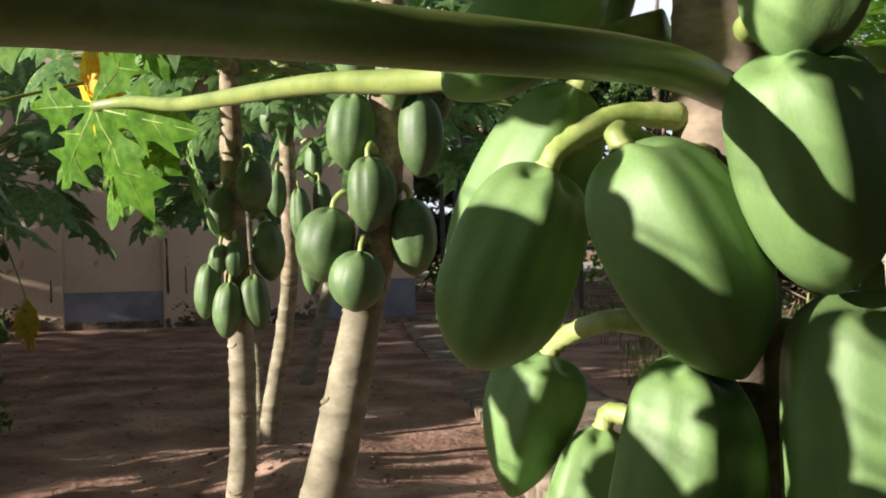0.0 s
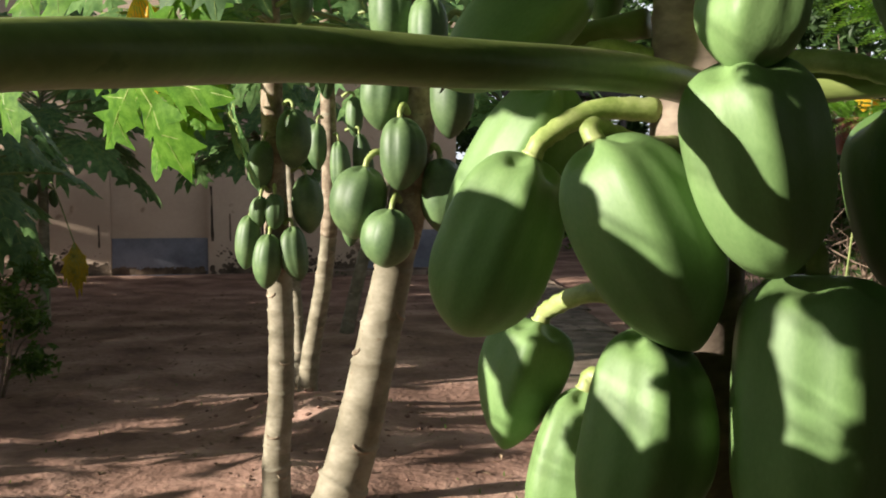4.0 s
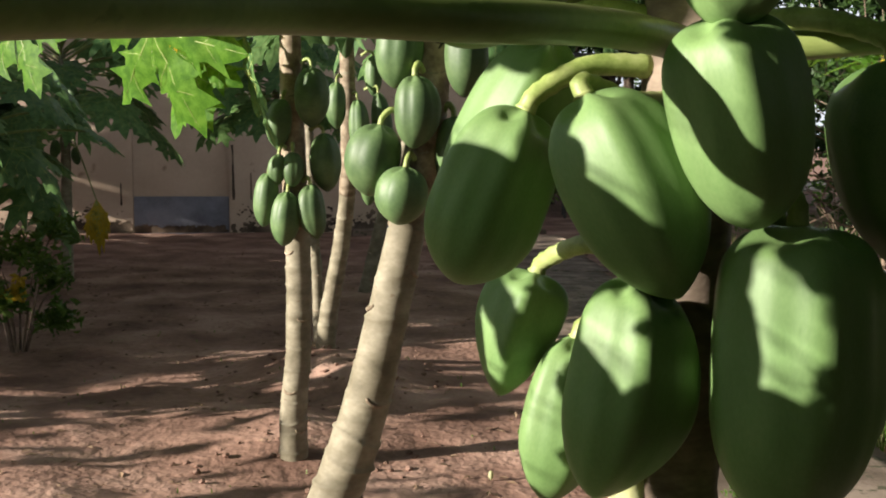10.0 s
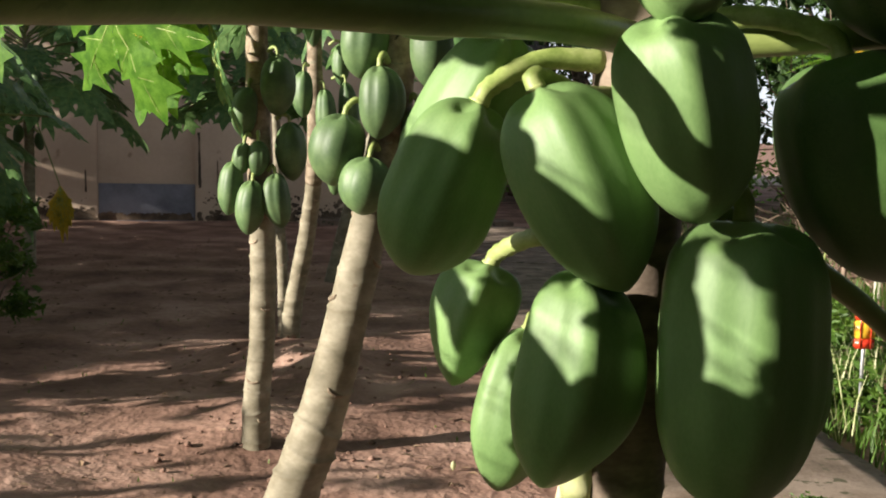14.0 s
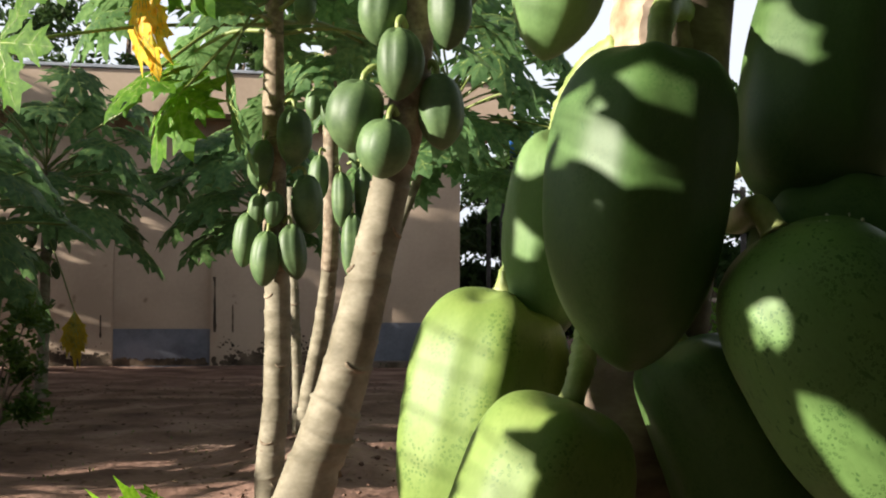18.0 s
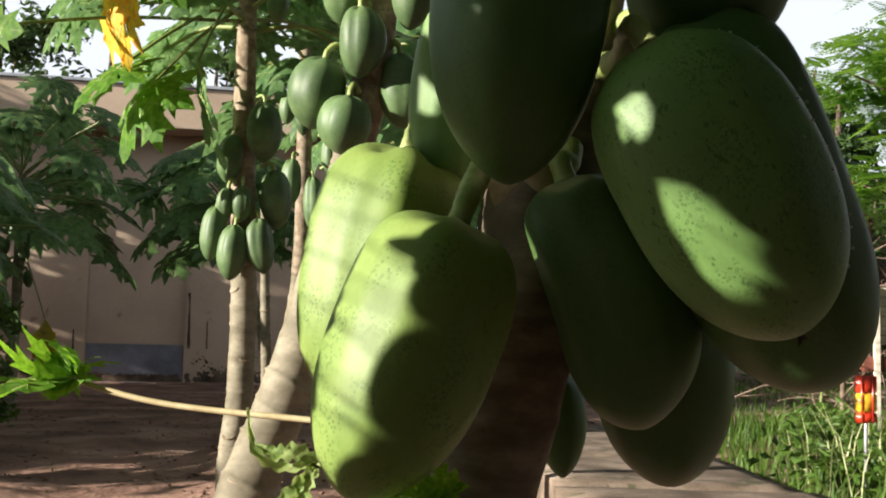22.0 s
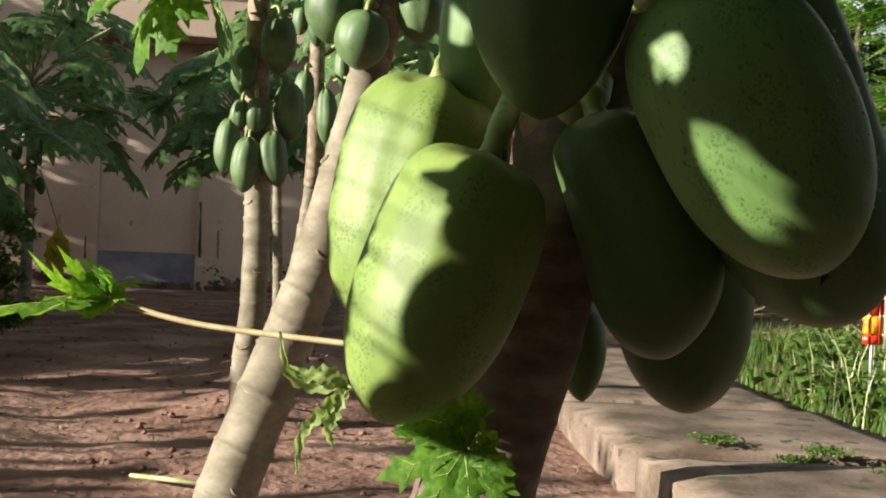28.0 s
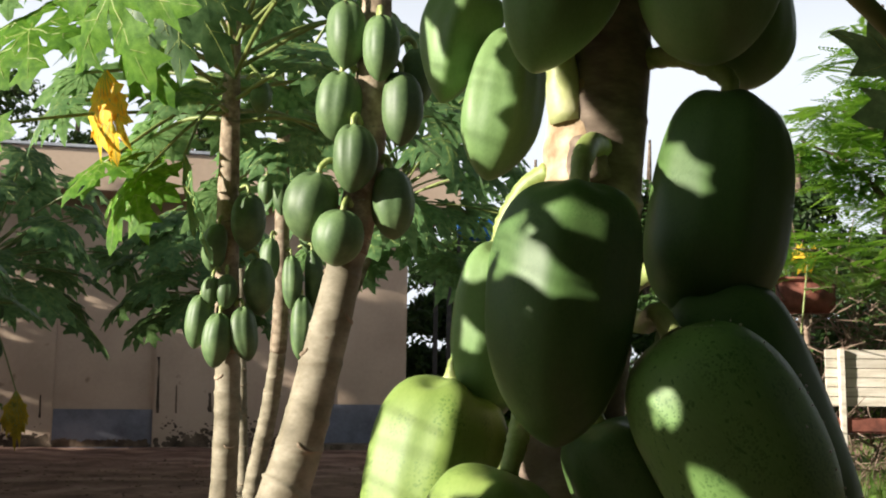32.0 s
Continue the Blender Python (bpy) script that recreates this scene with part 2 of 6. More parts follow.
MOULD = material("black_mould_stain", [(0.050, 0.039, 0.030), (0.105, 0.080, 0.058), (0.20, 0.150, 0.108)], 3.0, 0.95, 0.3, 30, 0.1, vary=0.05)
METAL_EDGE = material("blue_grey_flashing", [(0.28, 0.31, 0.36), (0.38, 0.41, 0.46), (0.48, 0.51, 0.56)], 2, 0.5, 0.2, 20, 0.5, vary=0.02)
CONCRETE = material("weathered_concrete", [(0.10, 0.075, 0.053), (0.185, 0.142, 0.107), (0.29, 0.23, 0.18)], 3.5, 0.9, 0.6, 60, 0.25, vary=0.06, fleck=(0.09, 0.085, 0.05), fleck_scale=9, fleck_at=0.6, dist=0.012)
DARK_STEEL = material("dark_steel", [(0.02, 0.02, 0.02), (0.035, 0.033, 0.03), (0.06, 0.05, 0.045)], 12, 0.6, 0.3, 80, vary=0.1)
GALV = material("galvanised_steel", [(0.30, 0.31, 0.33), (0.42, 0.43, 0.45), (0.52, 0.53, 0.55)], 14, 0.45, 0.2, 90, metal=0.6)
RED = material("red_reflective_plastic", [(0.55, 0.03, 0.015), (0.68, 0.05, 0.02), (0.75, 0.09, 0.03)], 14, 0.3, 0.1, 90, coat=0.5)
YELLOW = material("yellow_reflective_plastic", [(0.75, 0.36, 0.02), (0.85, 0.48, 0.03), (0.9, 0.58, 0.06)], 14, 0.3, 0.1, 90, coat=0.5)
BLUE = material("blue_sheet", [(0.02, 0.13, 0.5), (0.03, 0.2, 0.65), (0.05, 0.27, 0.75)], 5, 0.5, 0.2, 40)
PLANK = material("whitewashed_plank", [(0.42, 0.38, 0.30), (0.56, 0.52, 0.43), (0.66, 0.62, 0.54)], 5, 0.8, 0.4, 50, stretch=(0.4, 1, 3), vary=0.12)
RUST = material("rusty_tin", [(0.09, 0.03, 0.02), (0.17, 0.055, 0.035), (0.25, 0.09, 0.06)], 7, 0.8, 0.4, 60, vary=0.1)
TWIG = material("brown_twigs", [(0.09, 0.06, 0.04), (0.17, 0.12, 0.085), (0.28, 0.21, 0.16)], 5, 0.85, 0.4, 40, vary=0.2)
TRUNK_DARK = material("dark_rough_bark", [(0.05, 0.036, 0.026), (0.10, 0.075, 0.055), (0.20, 0.155, 0.115)], 8, 0.9, 0.8, 50, 0.2, vary=0.05, dist=0.02)
TIP_BLACK = material("dried_blossom", [(0.02, 0.014, 0.01), (0.04, 0.03, 0.02), (0.08, 0.05, 0.03)], 60, 0.9, 0.5, 300)
ROAD = material("dusty_road", [(0.36, 0.31, 0.25), (0.44, 0.38, 0.31), (0.52, 0.45, 0.37)], 2, 0.95, 0.4, 30, 0.2)


# ---------------------------------------------------------------- mesh helpers
def mesh_of(name, bm, mat, smooth=True):
    me = bpy.data.meshes.new(name)
    bm.to_mesh(me)
    bm.free()
    me.materials.append(mat)
    if smooth:
        me.shade_smooth()
    return me


def part(name, bm, mat, parent, label="", smooth=True):
    ob = new(name, bm if isinstance(bm, bpy.types.Mesh) else mesh_of(name, bm, mat, smooth))
    if parent is not None:
        ob.parent = parent
    return tagged(ob, label)


def thing(name, place, label, category, group="", kind=""):
    ob = new(name)
    ob.location = place
    ob.empty_display_size = 0.1
    return tagged(ob, label, category, group, kind)


def spline(points, n):
    """Points along a smooth line through the given ones, n to a stretch."""
    p = [Vector(v) for v in points]
    p = [2 * p[0] - p[1]] + p + [2 * p[-1] - p[-2]]
    out = []
    for i in range(1, len(p) - 2):
        for k in range(n):
            t = k / n
            a, b, c, d = p[i - 1], p[i], p[i + 1], p[i + 2]
            out.append(0.5 * (2 * b + (c - a) * t + (2 * a - 5 * b + 4 * c - d) * t * t + (3 * b - a - 3 * c + d) * t ** 3))
    out.append(p[-2])
    return out


def tube(bm, line, radii, sides=10, ripple=None):
    """A closed tube along a line. ripple(i, angle) scales the radius."""
    rings, side = [], None
    for i, p in enumerate(line):
        d = (line[min(i + 1, len(line) - 1)] - line[max(i - 1, 0)]).normalized()
        side = d.orthogonal().normalized() if side is None else (side - d * side.dot(d)).normalized()
        up = d.cross(side)
        r = radii[i] if isinstance(radii, (list, tuple)) else radii
        ring = []
        for k in range(sides):
            a = 2 * math.pi * k / sides
            rr = r * (ripple(i, a) if ripple else 1)
            ring.append(bm.verts.new(p + side * (rr * math.cos(a)) + up * (rr * math.sin(a))))
        rings.append(ring)
    for a, b in zip(rings, rings[1:]):
        for k in range(sides):
            bm.faces.new((a[k], a[(k + 1) % sides], b[(k + 1) % sides], b[k]))
    bm.faces.new(rings[0][::-1])
    bm.faces.new(rings[-1])
    return bm


def lerp_radii(values, count):
    xs = np.linspace(0, len(values) - 1, count)
    return [float(v) for v in np.interp(xs, range(len(values)), values)]


def box(bm, lo, hi, bevel=0.0, m=None):
    made = bmesh.ops.create_cube(bm, size=1)
    size = Vector(hi) - Vector(lo)
    mid = (Vector(hi) + Vector(lo)) / 2
    bmesh.ops.transform(bm, matrix=Matrix.Translation(mid) @ Matrix.Diagonal((*size, 1)), verts=made["verts"])
    if bevel:
        edges = {e for v in made["verts"] for e in v.link_edges}
        bmesh.ops.bevel(bm, geom=list(edges), offset=bevel, segments=2, affect="EDGES")
    if m is not None:
        bmesh.ops.transform(bm, matrix=m, verts=[v for v in bm.verts])
    return bm


# ---------------------------------------------------------------- papaya fruit
def fruit_mesh(name, length, width, seed, mat, ribs=0.035, nipple=0.06, rings=26, sides=30, full=0.5, taper=2.1, grooves=False, shoulder=2.15, fine_end=0.66, side_bow=None, turned=None):
    """A hanging fruit from the origin down: lobed shoulders, five ridges, a drawn-out blossom end."""
    rnd = random.Random(seed)
    bm = bmesh.new()
    bend = (rnd.uniform(-0.05, 0.05) if side_bow is None else side_bow) * length
    turn0 = rnd.uniform(0, 6.28) if turned is None else radians(turned)
    off = Vector((rnd.uniform(0, 50), rnd.uniform(0, 50), rnd.uniform(0, 50)))
    rows_ = []
    for i in range(rings + 1):
        u = i / rings
        u = 0.5 - 0.5 * math.cos(math.pi * u)
        if u < full:
            body = max(0.0, 1 - (1 - u / full) ** shoulder) ** (0.98 / shoulder)
        else:
            body = max(0.0, 1 - ((u - full) / (1 - full)) ** taper) ** fine_end
        if u > 0.93:
            body = max(body, nipple * 1.7 * max(0.0, 1 - ((u - 0.93) / 0.07) ** 4) ** 0.5)
        r = 0.5 * width * body
        z0 = -u * length
        if u < 0.12:
            z0 -= 0.022 * length * (1 - u / 0.12) ** 2
        row = []
        for k in range(sides):
            a = 2 * math.pi * k / sides
            fade = (0.45 + 0.75 * (1 - u)) * min(1.0, u * 5) * min(1.0, (1 - u) * 6)
            ridge = math.cos(5 * (a + turn0))
            if grooves:
                rib = 1 + ribs * (2 * abs(math.cos(2.5 * (a + turn0))) ** 0.5 - 1.3) * fade
            else:
                rib = 1 + ribs * (ridge + 0.36 * math.cos(10 * (a + turn0)) - 0.12) * fade
            z = z0 - 0.9 * ribs * length * (0.5 - 0.5 * ridge) * math.exp(-(u / 0.10) ** 2) * min(1.0, u * 40)
            d = Vector((math.cos(a), math.sin(a), 0))
            lump = 1 + 0.035 * noise.noise(d * 1.1 + Vector((0, 0, 2.2 * u)) + off) + 0.007 * noise.noise(d * 3.4 + Vector((0, 0, 7 * u)) + off)
            row.append(bm.verts.new((d.x * r * rib * lump + bend * math.sin(math.pi * u), d.y * r * rib * lump, z)))
        rows_.append(row)
    for a, b in zip(rows_, rows_[1:]):
        for k in range(sides):
            bm.faces.new((a[k], b[k], b[(k + 1) % sides], a[(k + 1) % sides]))
    bmesh.ops.remove_doubles(bm, verts=bm.verts, dist=1e-5)
    return mesh_of(name, bm, mat)


def hang(top, tip):
    """Frame at a fruit's top with +z back along its axis and +x as near to the world's as it can."""
    top, tip = Vector(top), Vector(tip)
    z = (top - tip).normalized()
    x = (Vector((1, 0, 0)) - z * z.x).normalized()
    return Matrix.Translation(top) @ Matrix((x, z.cross(x), z)).transposed().to_4x4()


def papaya(spec, label, mat, root=None, stalk=0.008, group="papayas on the near tree", full=0.52, ribs=0.035, black_tip=True, bow=0.03, stalk_mat=None, nipple=0.06, taper=2.1, grooves=False, shoulder=2.15, fine_end=0.66, side_bow=None, turned=None):
    """One fruit between its top and its blossom end, with the stalk that joins it to the trunk at root."""
    top, tip, width = Vector(spec[0]), Vector(spec[1]), spec[2]
    length = (tip - top).length
    seed = int(abs(top.x * 1000 + top.z * 3700)) + 3
    fine_ = width / max(0.3, top.y) > 0.06
    ob = new("papaya", fruit_mesh("papaya", length, width, seed, mat, ribs, nipple, 44 if fine_ else 18, 70 if fine_ else 40 if grooves else 20, full, taper, grooves, shoulder, fine_end, side_bow, turned))
    m = hang(top, tip)
    ob.matrix_world = m
    tagged(ob, label, "fruit", group)
    inv = m.inverted()
    if root is not None:
        a, c = inv @ Vector(root), Vector((0, 0, -0.028 * length))
        mid = (a + c) / 2 + inv.to_3x3() @ Vector((0, 0, bow))
        line = spline([a, mid, Vector((0, 0, 0.10 * length)) * 0.5 + mid * 0.12, c], 7)
        n_ = len(line)
        bm = tube(bmesh.new(), line, [stalk * (1.25 - 0.35 * i / n_ + 0.35 * max(0, i / n_ - 0.85) / 0.15 + 0.18 * math.sin(i * 1.7) ** 4) for i in range(n_)], 12)
        part("fruit_stalk", bm, stalk_mat or STALK, ob, "yellow-green fruit stalk")
    if black_tip:
        bm = bmesh.new()
        rnd = random.Random(seed)
        for k in range(6):
            d = Vector((rnd.uniform(-1, 1), rnd.uniform(-1, 1), -1.2)).normalized()
            p = Vector((0, 0, -length * 0.995))
            tube(bm, [p, p + d * 0.004, p + d * rnd.uniform(0.005, 0.009)], [0.0014, 0.001, 0.0004], 5)
        part("blossom_end", bm, TIP_BLACK, ob, "dried black blossom remains")
    return ob


# ---------------------------------------------------------------- papaya leaves
def leaf_mesh(name, radius, seed, mat, lobes=9, droop=0.35, fold=0.25, spread=300, curl=0.0, wide=1.0, veins=True):
    """A palmate leaf in its own plane, stalk end at the origin, the long middle lobe towards +x."""
    rnd = random.Random(seed)
    bm = bmesh.new()

    edge = ((0.0, 0.03), (0.2, 0.078), (0.34, 0.118), (0.50, 0.265), (0.53, 0.15), (0.60, 0.145), (0.78, 0.25), (0.76, 0.115), (0.88, 0.07), (1.0, 0.0))
    spine = (0.0, 0.16, 0.27, 0.37, 0.47, 0.54, 0.63, 0.69, 0.85, 1.0)

    def lobe(ang, length, wide):
        d = Vector((math.cos(ang), math.sin(ang), 0))
        s_ = Vector((-d.y, d.x, 0))
        wob = rnd.uniform(-0.12, 0.12)
        at = lambda u, v: d * (u * length) + s_ * (v * length * wide + wob * length * u * u)
        mid = [bm.verts.new(at(u, 0)) for u in spine]
        for sg in (-1, 1):
            j = [(min(1.0, max(0, u + (rnd.uniform(-0.035, 0.035) if 0.1 < u < 1 else 0))), v * rnd.uniform(0.85, 1.2) * sg) for u, v in edge]
            side = [bm.verts.new(at(*q)) for q in j[:-1]] + [mid[-1]]
            for k in range(len(mid) - 1):
                q = (mid[k], mid[k + 1], side[k + 1], side[k]) if side[k + 1] is not mid[k + 1] else (mid[k], mid[k + 1], side[k])
                bm.faces.new(q if sg < 0 else q[::-1])
        if veins:
            for u0, u1, v1 in ((0.0, 0.97, 0.0), (0.30, 0.47, 0.21), (0.30, 0.47, -0.21), (0.55, 0.72, 0.19), (0.55, 0.72, -0.19)):
                a_, b_ = at(u0, 0), at(u1, v1)
                t_ = (b_ - a_).normalized().cross(Vector((0, 0, 1))) * length * (0.007 if v1 == 0 else 0.0045)
                up = Vector((0, 0, radius * 0.004))
                n_ = 6 if v1 == 0 else 2
                prev = None
                for k in range(n_ + 1):
                    u_ = u0 + (u1 - u0) * k / n_
                    c = at(u_, v1 * k / n_)
                    w_ = t_ * (1 - 0.8 * k / n_)
                    pair = [bm.verts.new(c - w_), bm.verts.new(c + up), bm.verts.new(c + w_)]
                    if prev:
                        for i in (0, 1):
                            bm.faces.new((prev[i], prev[i + 1], pair[i + 1], pair[i])).material_index = 1
                    prev = pair

    for k in range(lobes):
        f_ = k / (lobes - 1) - 0.5
        lobe(radians(spread * f_), radius * (1 - 0.75 * abs(f_) ** 1.6) * rnd.uniform(0.9, 1.08), wide)
    for v in bm.verts:
        p = v.co
        r = p.length / radius
        a = math.atan2(p.y, p.x)
        ridge = abs(math.sin(a * (lobes - 1) / radians(spread) * math.pi))
        v.co.z += radius * (-droop * r * r + 0.07 * r * (1 - ridge) + 0.05 * noise.noise(p * (5 / radius) + Vector((seed, 0, 0))) - curl * r ** 4)
        v.co.y *= 1 - fold * 0.4 * r
    me = mesh_of(name, bm, mat)
    me.materials.append(VEIN)
    return me


LEAF_SET = [leaf_mesh("leaf_blade", 1.0, s, LEAF, lobes=9, droop=d) for s, d in ((1, 0.25), (2, 0.45), (3, 0.35), (4, 0.6))]
HANG_LEAF = [leaf_mesh("leaf_blade", 1.0, 14, LEAF_NEW, lobes=5, droop=0.12, fold=0.1, spread=225, wide=1.12)]


def oval_mesh(name, radius, seed, mat, half):
    """An entire oval leaf with a raised midrib, gently folded and waved."""
    bm, prev = bmesh.new(), None
    for i in range(15):
        u = i / 14
        w = half * (math.sin(math.pi * u ** 0.85) ** 0.75 if 0 < u < 1 else 0.0) + 0.004
        row = [bm.verts.new((u * radius, q * w * radius, radius * (0.10 * w * q * q - 0.10 * u * u + 0.012 * math.sin(6 * u + 3 * q + seed)))) for q in (-1, -0.6, -0.2, 0, 0.2, 0.6, 1)]
        if prev:
            for k in range(6):
                bm.faces.new((prev[k], row[k], row[k + 1], prev[k + 1]))
        prev = row
    return mesh_of(name, bm, mat)


OVAL_SET = [oval_mesh("leaf_blade", 1.0, i, LEAF, h) for i, h in enumerate((0.15, 0.24, 0.34, 0.46))]
STRAP_LEAF = [leaf_mesh("leaf_blade", 1.0, 15, LEAF, lobes=4, droop=0.2, fold=0.5, spread=50, wide=0.7)]
BROAD_NEW = [leaf_mesh("leaf_blade", 1.0, 17, LEAF_NEW, lobes=7, droop=0.25, fold=0.1, spread=250, wide=0.92)]
FLAT_LEAF = [leaf_mesh("leaf_blade", 1.0, 16, LEAF_NEW, lobes=5, droop=0.10, fold=1.2, spread=120, wide=0.85)]
NEW_SET = [leaf_mesh("leaf_blade", 1.0, s, LEAF_NEW, lobes=7, droop=d, wide=1.25, spread=290) for s, d in ((11, 0.3), (12, 0.55))]
CURL_SET = [leaf_mesh("leaf_blade", 1.0, s, LEAF_NEW, lobes=5, droop=d, fold=0.4, wide=0.72, spread=sp, curl=c) for s, d, sp, c in ((41, 0.1, 190, 0.75), (42, 0.15, 150, -0.35), (43, -0.3, 120, -0.5))]
YELLOW_SET = [leaf_mesh("leaf_blade", 1.0, 21, LEAF_YELLOW, lobes=7, droop=0.9, fold=1.4, spread=210), leaf_mesh("leaf_blade", 1.0, 24, LEAF_YELLOW, lobes=6, droop=0.2, fold=0.9, spread=75, wide=0.8)]
WILT_SET = [leaf_mesh("leaf_blade", 1.0, 22, LEAF_WILT, lobes=7, droop=0.3, fold=1.2, spread=48, wide=0.6)]


def aim(at, ahead, top):
    """Frame at a place with +x ahead and +z as near to top as it can."""
    x = Vector(ahead).normalized()
    y = Vector(top).cross(x).normalized()
    z = x.cross(y)
    return Matrix.Translation(at) @ Matrix((x, y, z)).transposed().to_4x4()


def leaf(tree, base, joint, size, ahead=None, top=(0, 0, 1), thick=0.009, meshes=None, pick=0, sag=0.03, mat=None, label="", mids=None, girth=(1.15, 1.0, 0.78)):
    """A leaf of a tree: its petiole from the trunk and, under that, the blade."""
    base, joint = Vector(base), Vector(joint)
    origin = tree.location
    pts_ = [base, *(Vector(v) for v in mids)] + [joint] if mids else [base, (base + joint) / 2 + Vector((0, 0, sag)), joint]
    line = spline([v - origin for v in pts_], 7 if not mids else 8)
    bm = tube(bmesh.new(), line, lerp_radii([thick * k for k in girth], len(line)), 8 if thick < 0.011 else 16)
    stem = part("petiole", bm, mat or PETIOLE, tree)
    out = Vector(ahead) if ahead is not None else (joint - base).normalized() + Vector((0, 0, -0.5))
    me = (meshes or LEAF_SET)
    blade = part("leaf_blade", me[pick % len(me)], None, stem, label)
    blade.matrix_local = aim(joint - origin, out, top) @ Matrix.Scale(size, 4)
    return stem


def crown(tree, centre, n, reach, size, seed, lift=(-0.25, 0.9), meshes=None, skip=None, thick=0.011):
    rnd = random.Random(seed)
    c = Vector(centre)
    for k in range(n):
        a = k * 2.39996 + rnd.uniform(-0.25, 0.25)
        e = lift[0] + (lift[1] - lift[0]) * (k + 0.5) / n
        r = reach * rnd.uniform(0.8, 1.15) * (1 - 0.25 * max(0, e))
        d = Vector((math.cos(a) * math.cos(e), math.sin(a) * math.cos(e), math.sin(e)))
        if skip and skip(c + d * r):
            continue
        b = c + Vector((0, 0, 0.30 * (e - lift[1]))) + d * 0.03
        leaf(tree, b, c + d * r, size * rnd.uniform(0.8, 1.15), Vector((d.x, d.y, -0.55)), thick=thick, pick=rnd.randrange(4), meshes=meshes, sag=0.05 * reach)


def trunk_mesh(line, radii, mat, seed=0, sides=18, step=0.05, relief=1.0):
    """A papaya trunk: a narrow lip at each node, a slight swelling under it, flattened leaf scars."""
    rnd = random.Random(seed)
    pts_ = spline(line, 56)
    rad = lerp_radii(radii, len(pts_))
    length = [0.0]
    for a, b in zip(pts_, pts_[1:]):
        length.append(length[-1] + (b - a).length)
    bm = bmesh.new()

    nodes, at = [], 0.02
    while at < length[-1]:
        nodes.append((at, rnd.uniform(0, 6.28), rnd.uniform(0.5, 1.2), rnd.uniform(0, 6.28)))
        at += step * rnd.uniform(0.6, 1.4)
    sharp = max(0.004, 0.05 * step)

    def ripple(i, a):
        s = length[i]
        k = 1 + 0.03 * noise.noise(Vector((math.cos(a), math.sin(a), s * 5 + seed)) * 1.3)
        for at, turn_, high, scar in nodes:
            d = s - at - 0.10 * step * math.sin(a + turn_) - 0.05 * step * math.sin(2 * a + scar)
            if -0.7 * step < d < 0.3 * step:
                round_ = 0.55 + 0.45 * math.cos(a + turn_ * 1.7)
                k += relief * high * ((0.035 + 0.055 * round_) * math.exp(-(d / sharp) ** 2) + (0.045 * (1 + d / (0.7 * step)) if d < 0 else 0.0))
                if math.cos(a - scar) > 0.8 and -0.35 * step < d < 0:
                    k -= relief * 0.05
        return k

    return tube(bm, pts_, rad, sides, ripple)


def scars(tree, line, radii, seed, n, mat, size=0.022):
    """Raised half-moon leaf scars, scattered up the trunk."""
    rnd = random.Random(seed)
    pts_ = spline(line, 14)
    rad = lerp_radii(radii, len(pts_))
    for k in range(n):
        i = int((k + 0.5) / n * (len(pts_) - 2))
        a = k * 2.4 + rnd.uniform(-0.4, 0.4)
        d = (pts_[i + 1] - pts_[i]).normalized()
        s_ = d.orthogonal().normalized()
        o = (s_ * math.cos(a) + d.cross(s_) * math.sin(a)).normalized()
        side = d.cross(o)
        bm = bmesh.new()
        w = size * rnd.uniform(0.8, 1.3)
        c = pts_[i] + o * rad[i] * 0.99 - tree.location
        arc = [c + side * (w * math.cos(t)) + d * (-0.55 * w * math.sin(t)) - o * (rad[i] - math.sqrt(max(0, rad[i] ** 2 - (w * math.cos(t)) ** 2))) for t in np.linspace(0.1, math.pi - 0.1, 8)]
        tube(bm, arc, [w * 0.10, w * 0.17, w * 0.2, w * 0.22, w * 0.22, w * 0.2, w * 0.17, w * 0.10], 6)
        part("leaf_scar", bm, mat, tree)


# ---------------------------------------------------------------- ground
def ground_height(x, y):
    rough = sum(math.exp(-((x - cx) ** 2 + (y - cy) ** 2) / (r * r)) for cx, cy, r in ((-1.0, 5.3, 0.5), (-1.1, 7.3, 0.6), (-1.15, 4.35, 0.5), (-0.75, 6.4, 0.5), (-1.0, 6.2, 0.6)))
    h = 0.035 * noise.noise(Vector((x * 0.55, y * 0.55, 0.3))) + 0.026 * noise.noise(Vector((x * 2.3, y * 2.3, 1.7))) + (0.012 + 0.03 * rough) * noise.noise(Vector((x * 7, y * 7, 4)))
    for cx, cy, r, k in ((-1.0, 5.4, 0.45, 0.05), (-1.25, 7.5, 0.55, 0.16), (-0.85, 7.0, 0.45, 0.12), (-1.3, 5.9, 0.5, 0.07), (-3.1, 5.2, 0.6, 0.06), (-0.1, 6.2, 0.6, 0.05), (-0.62, 2.98, 0.4, 0.04), (-0.6, 11.5, 1.8, 0.08), (-2.2, 4.6, 0.5, 0.05)):
        h += k * math.exp(-((x - cx) ** 2 + (y - cy) ** 2) / (r * r))
    return h * (1.0 if -14 < x < 9 and -5 < y < 40 else 0.3)


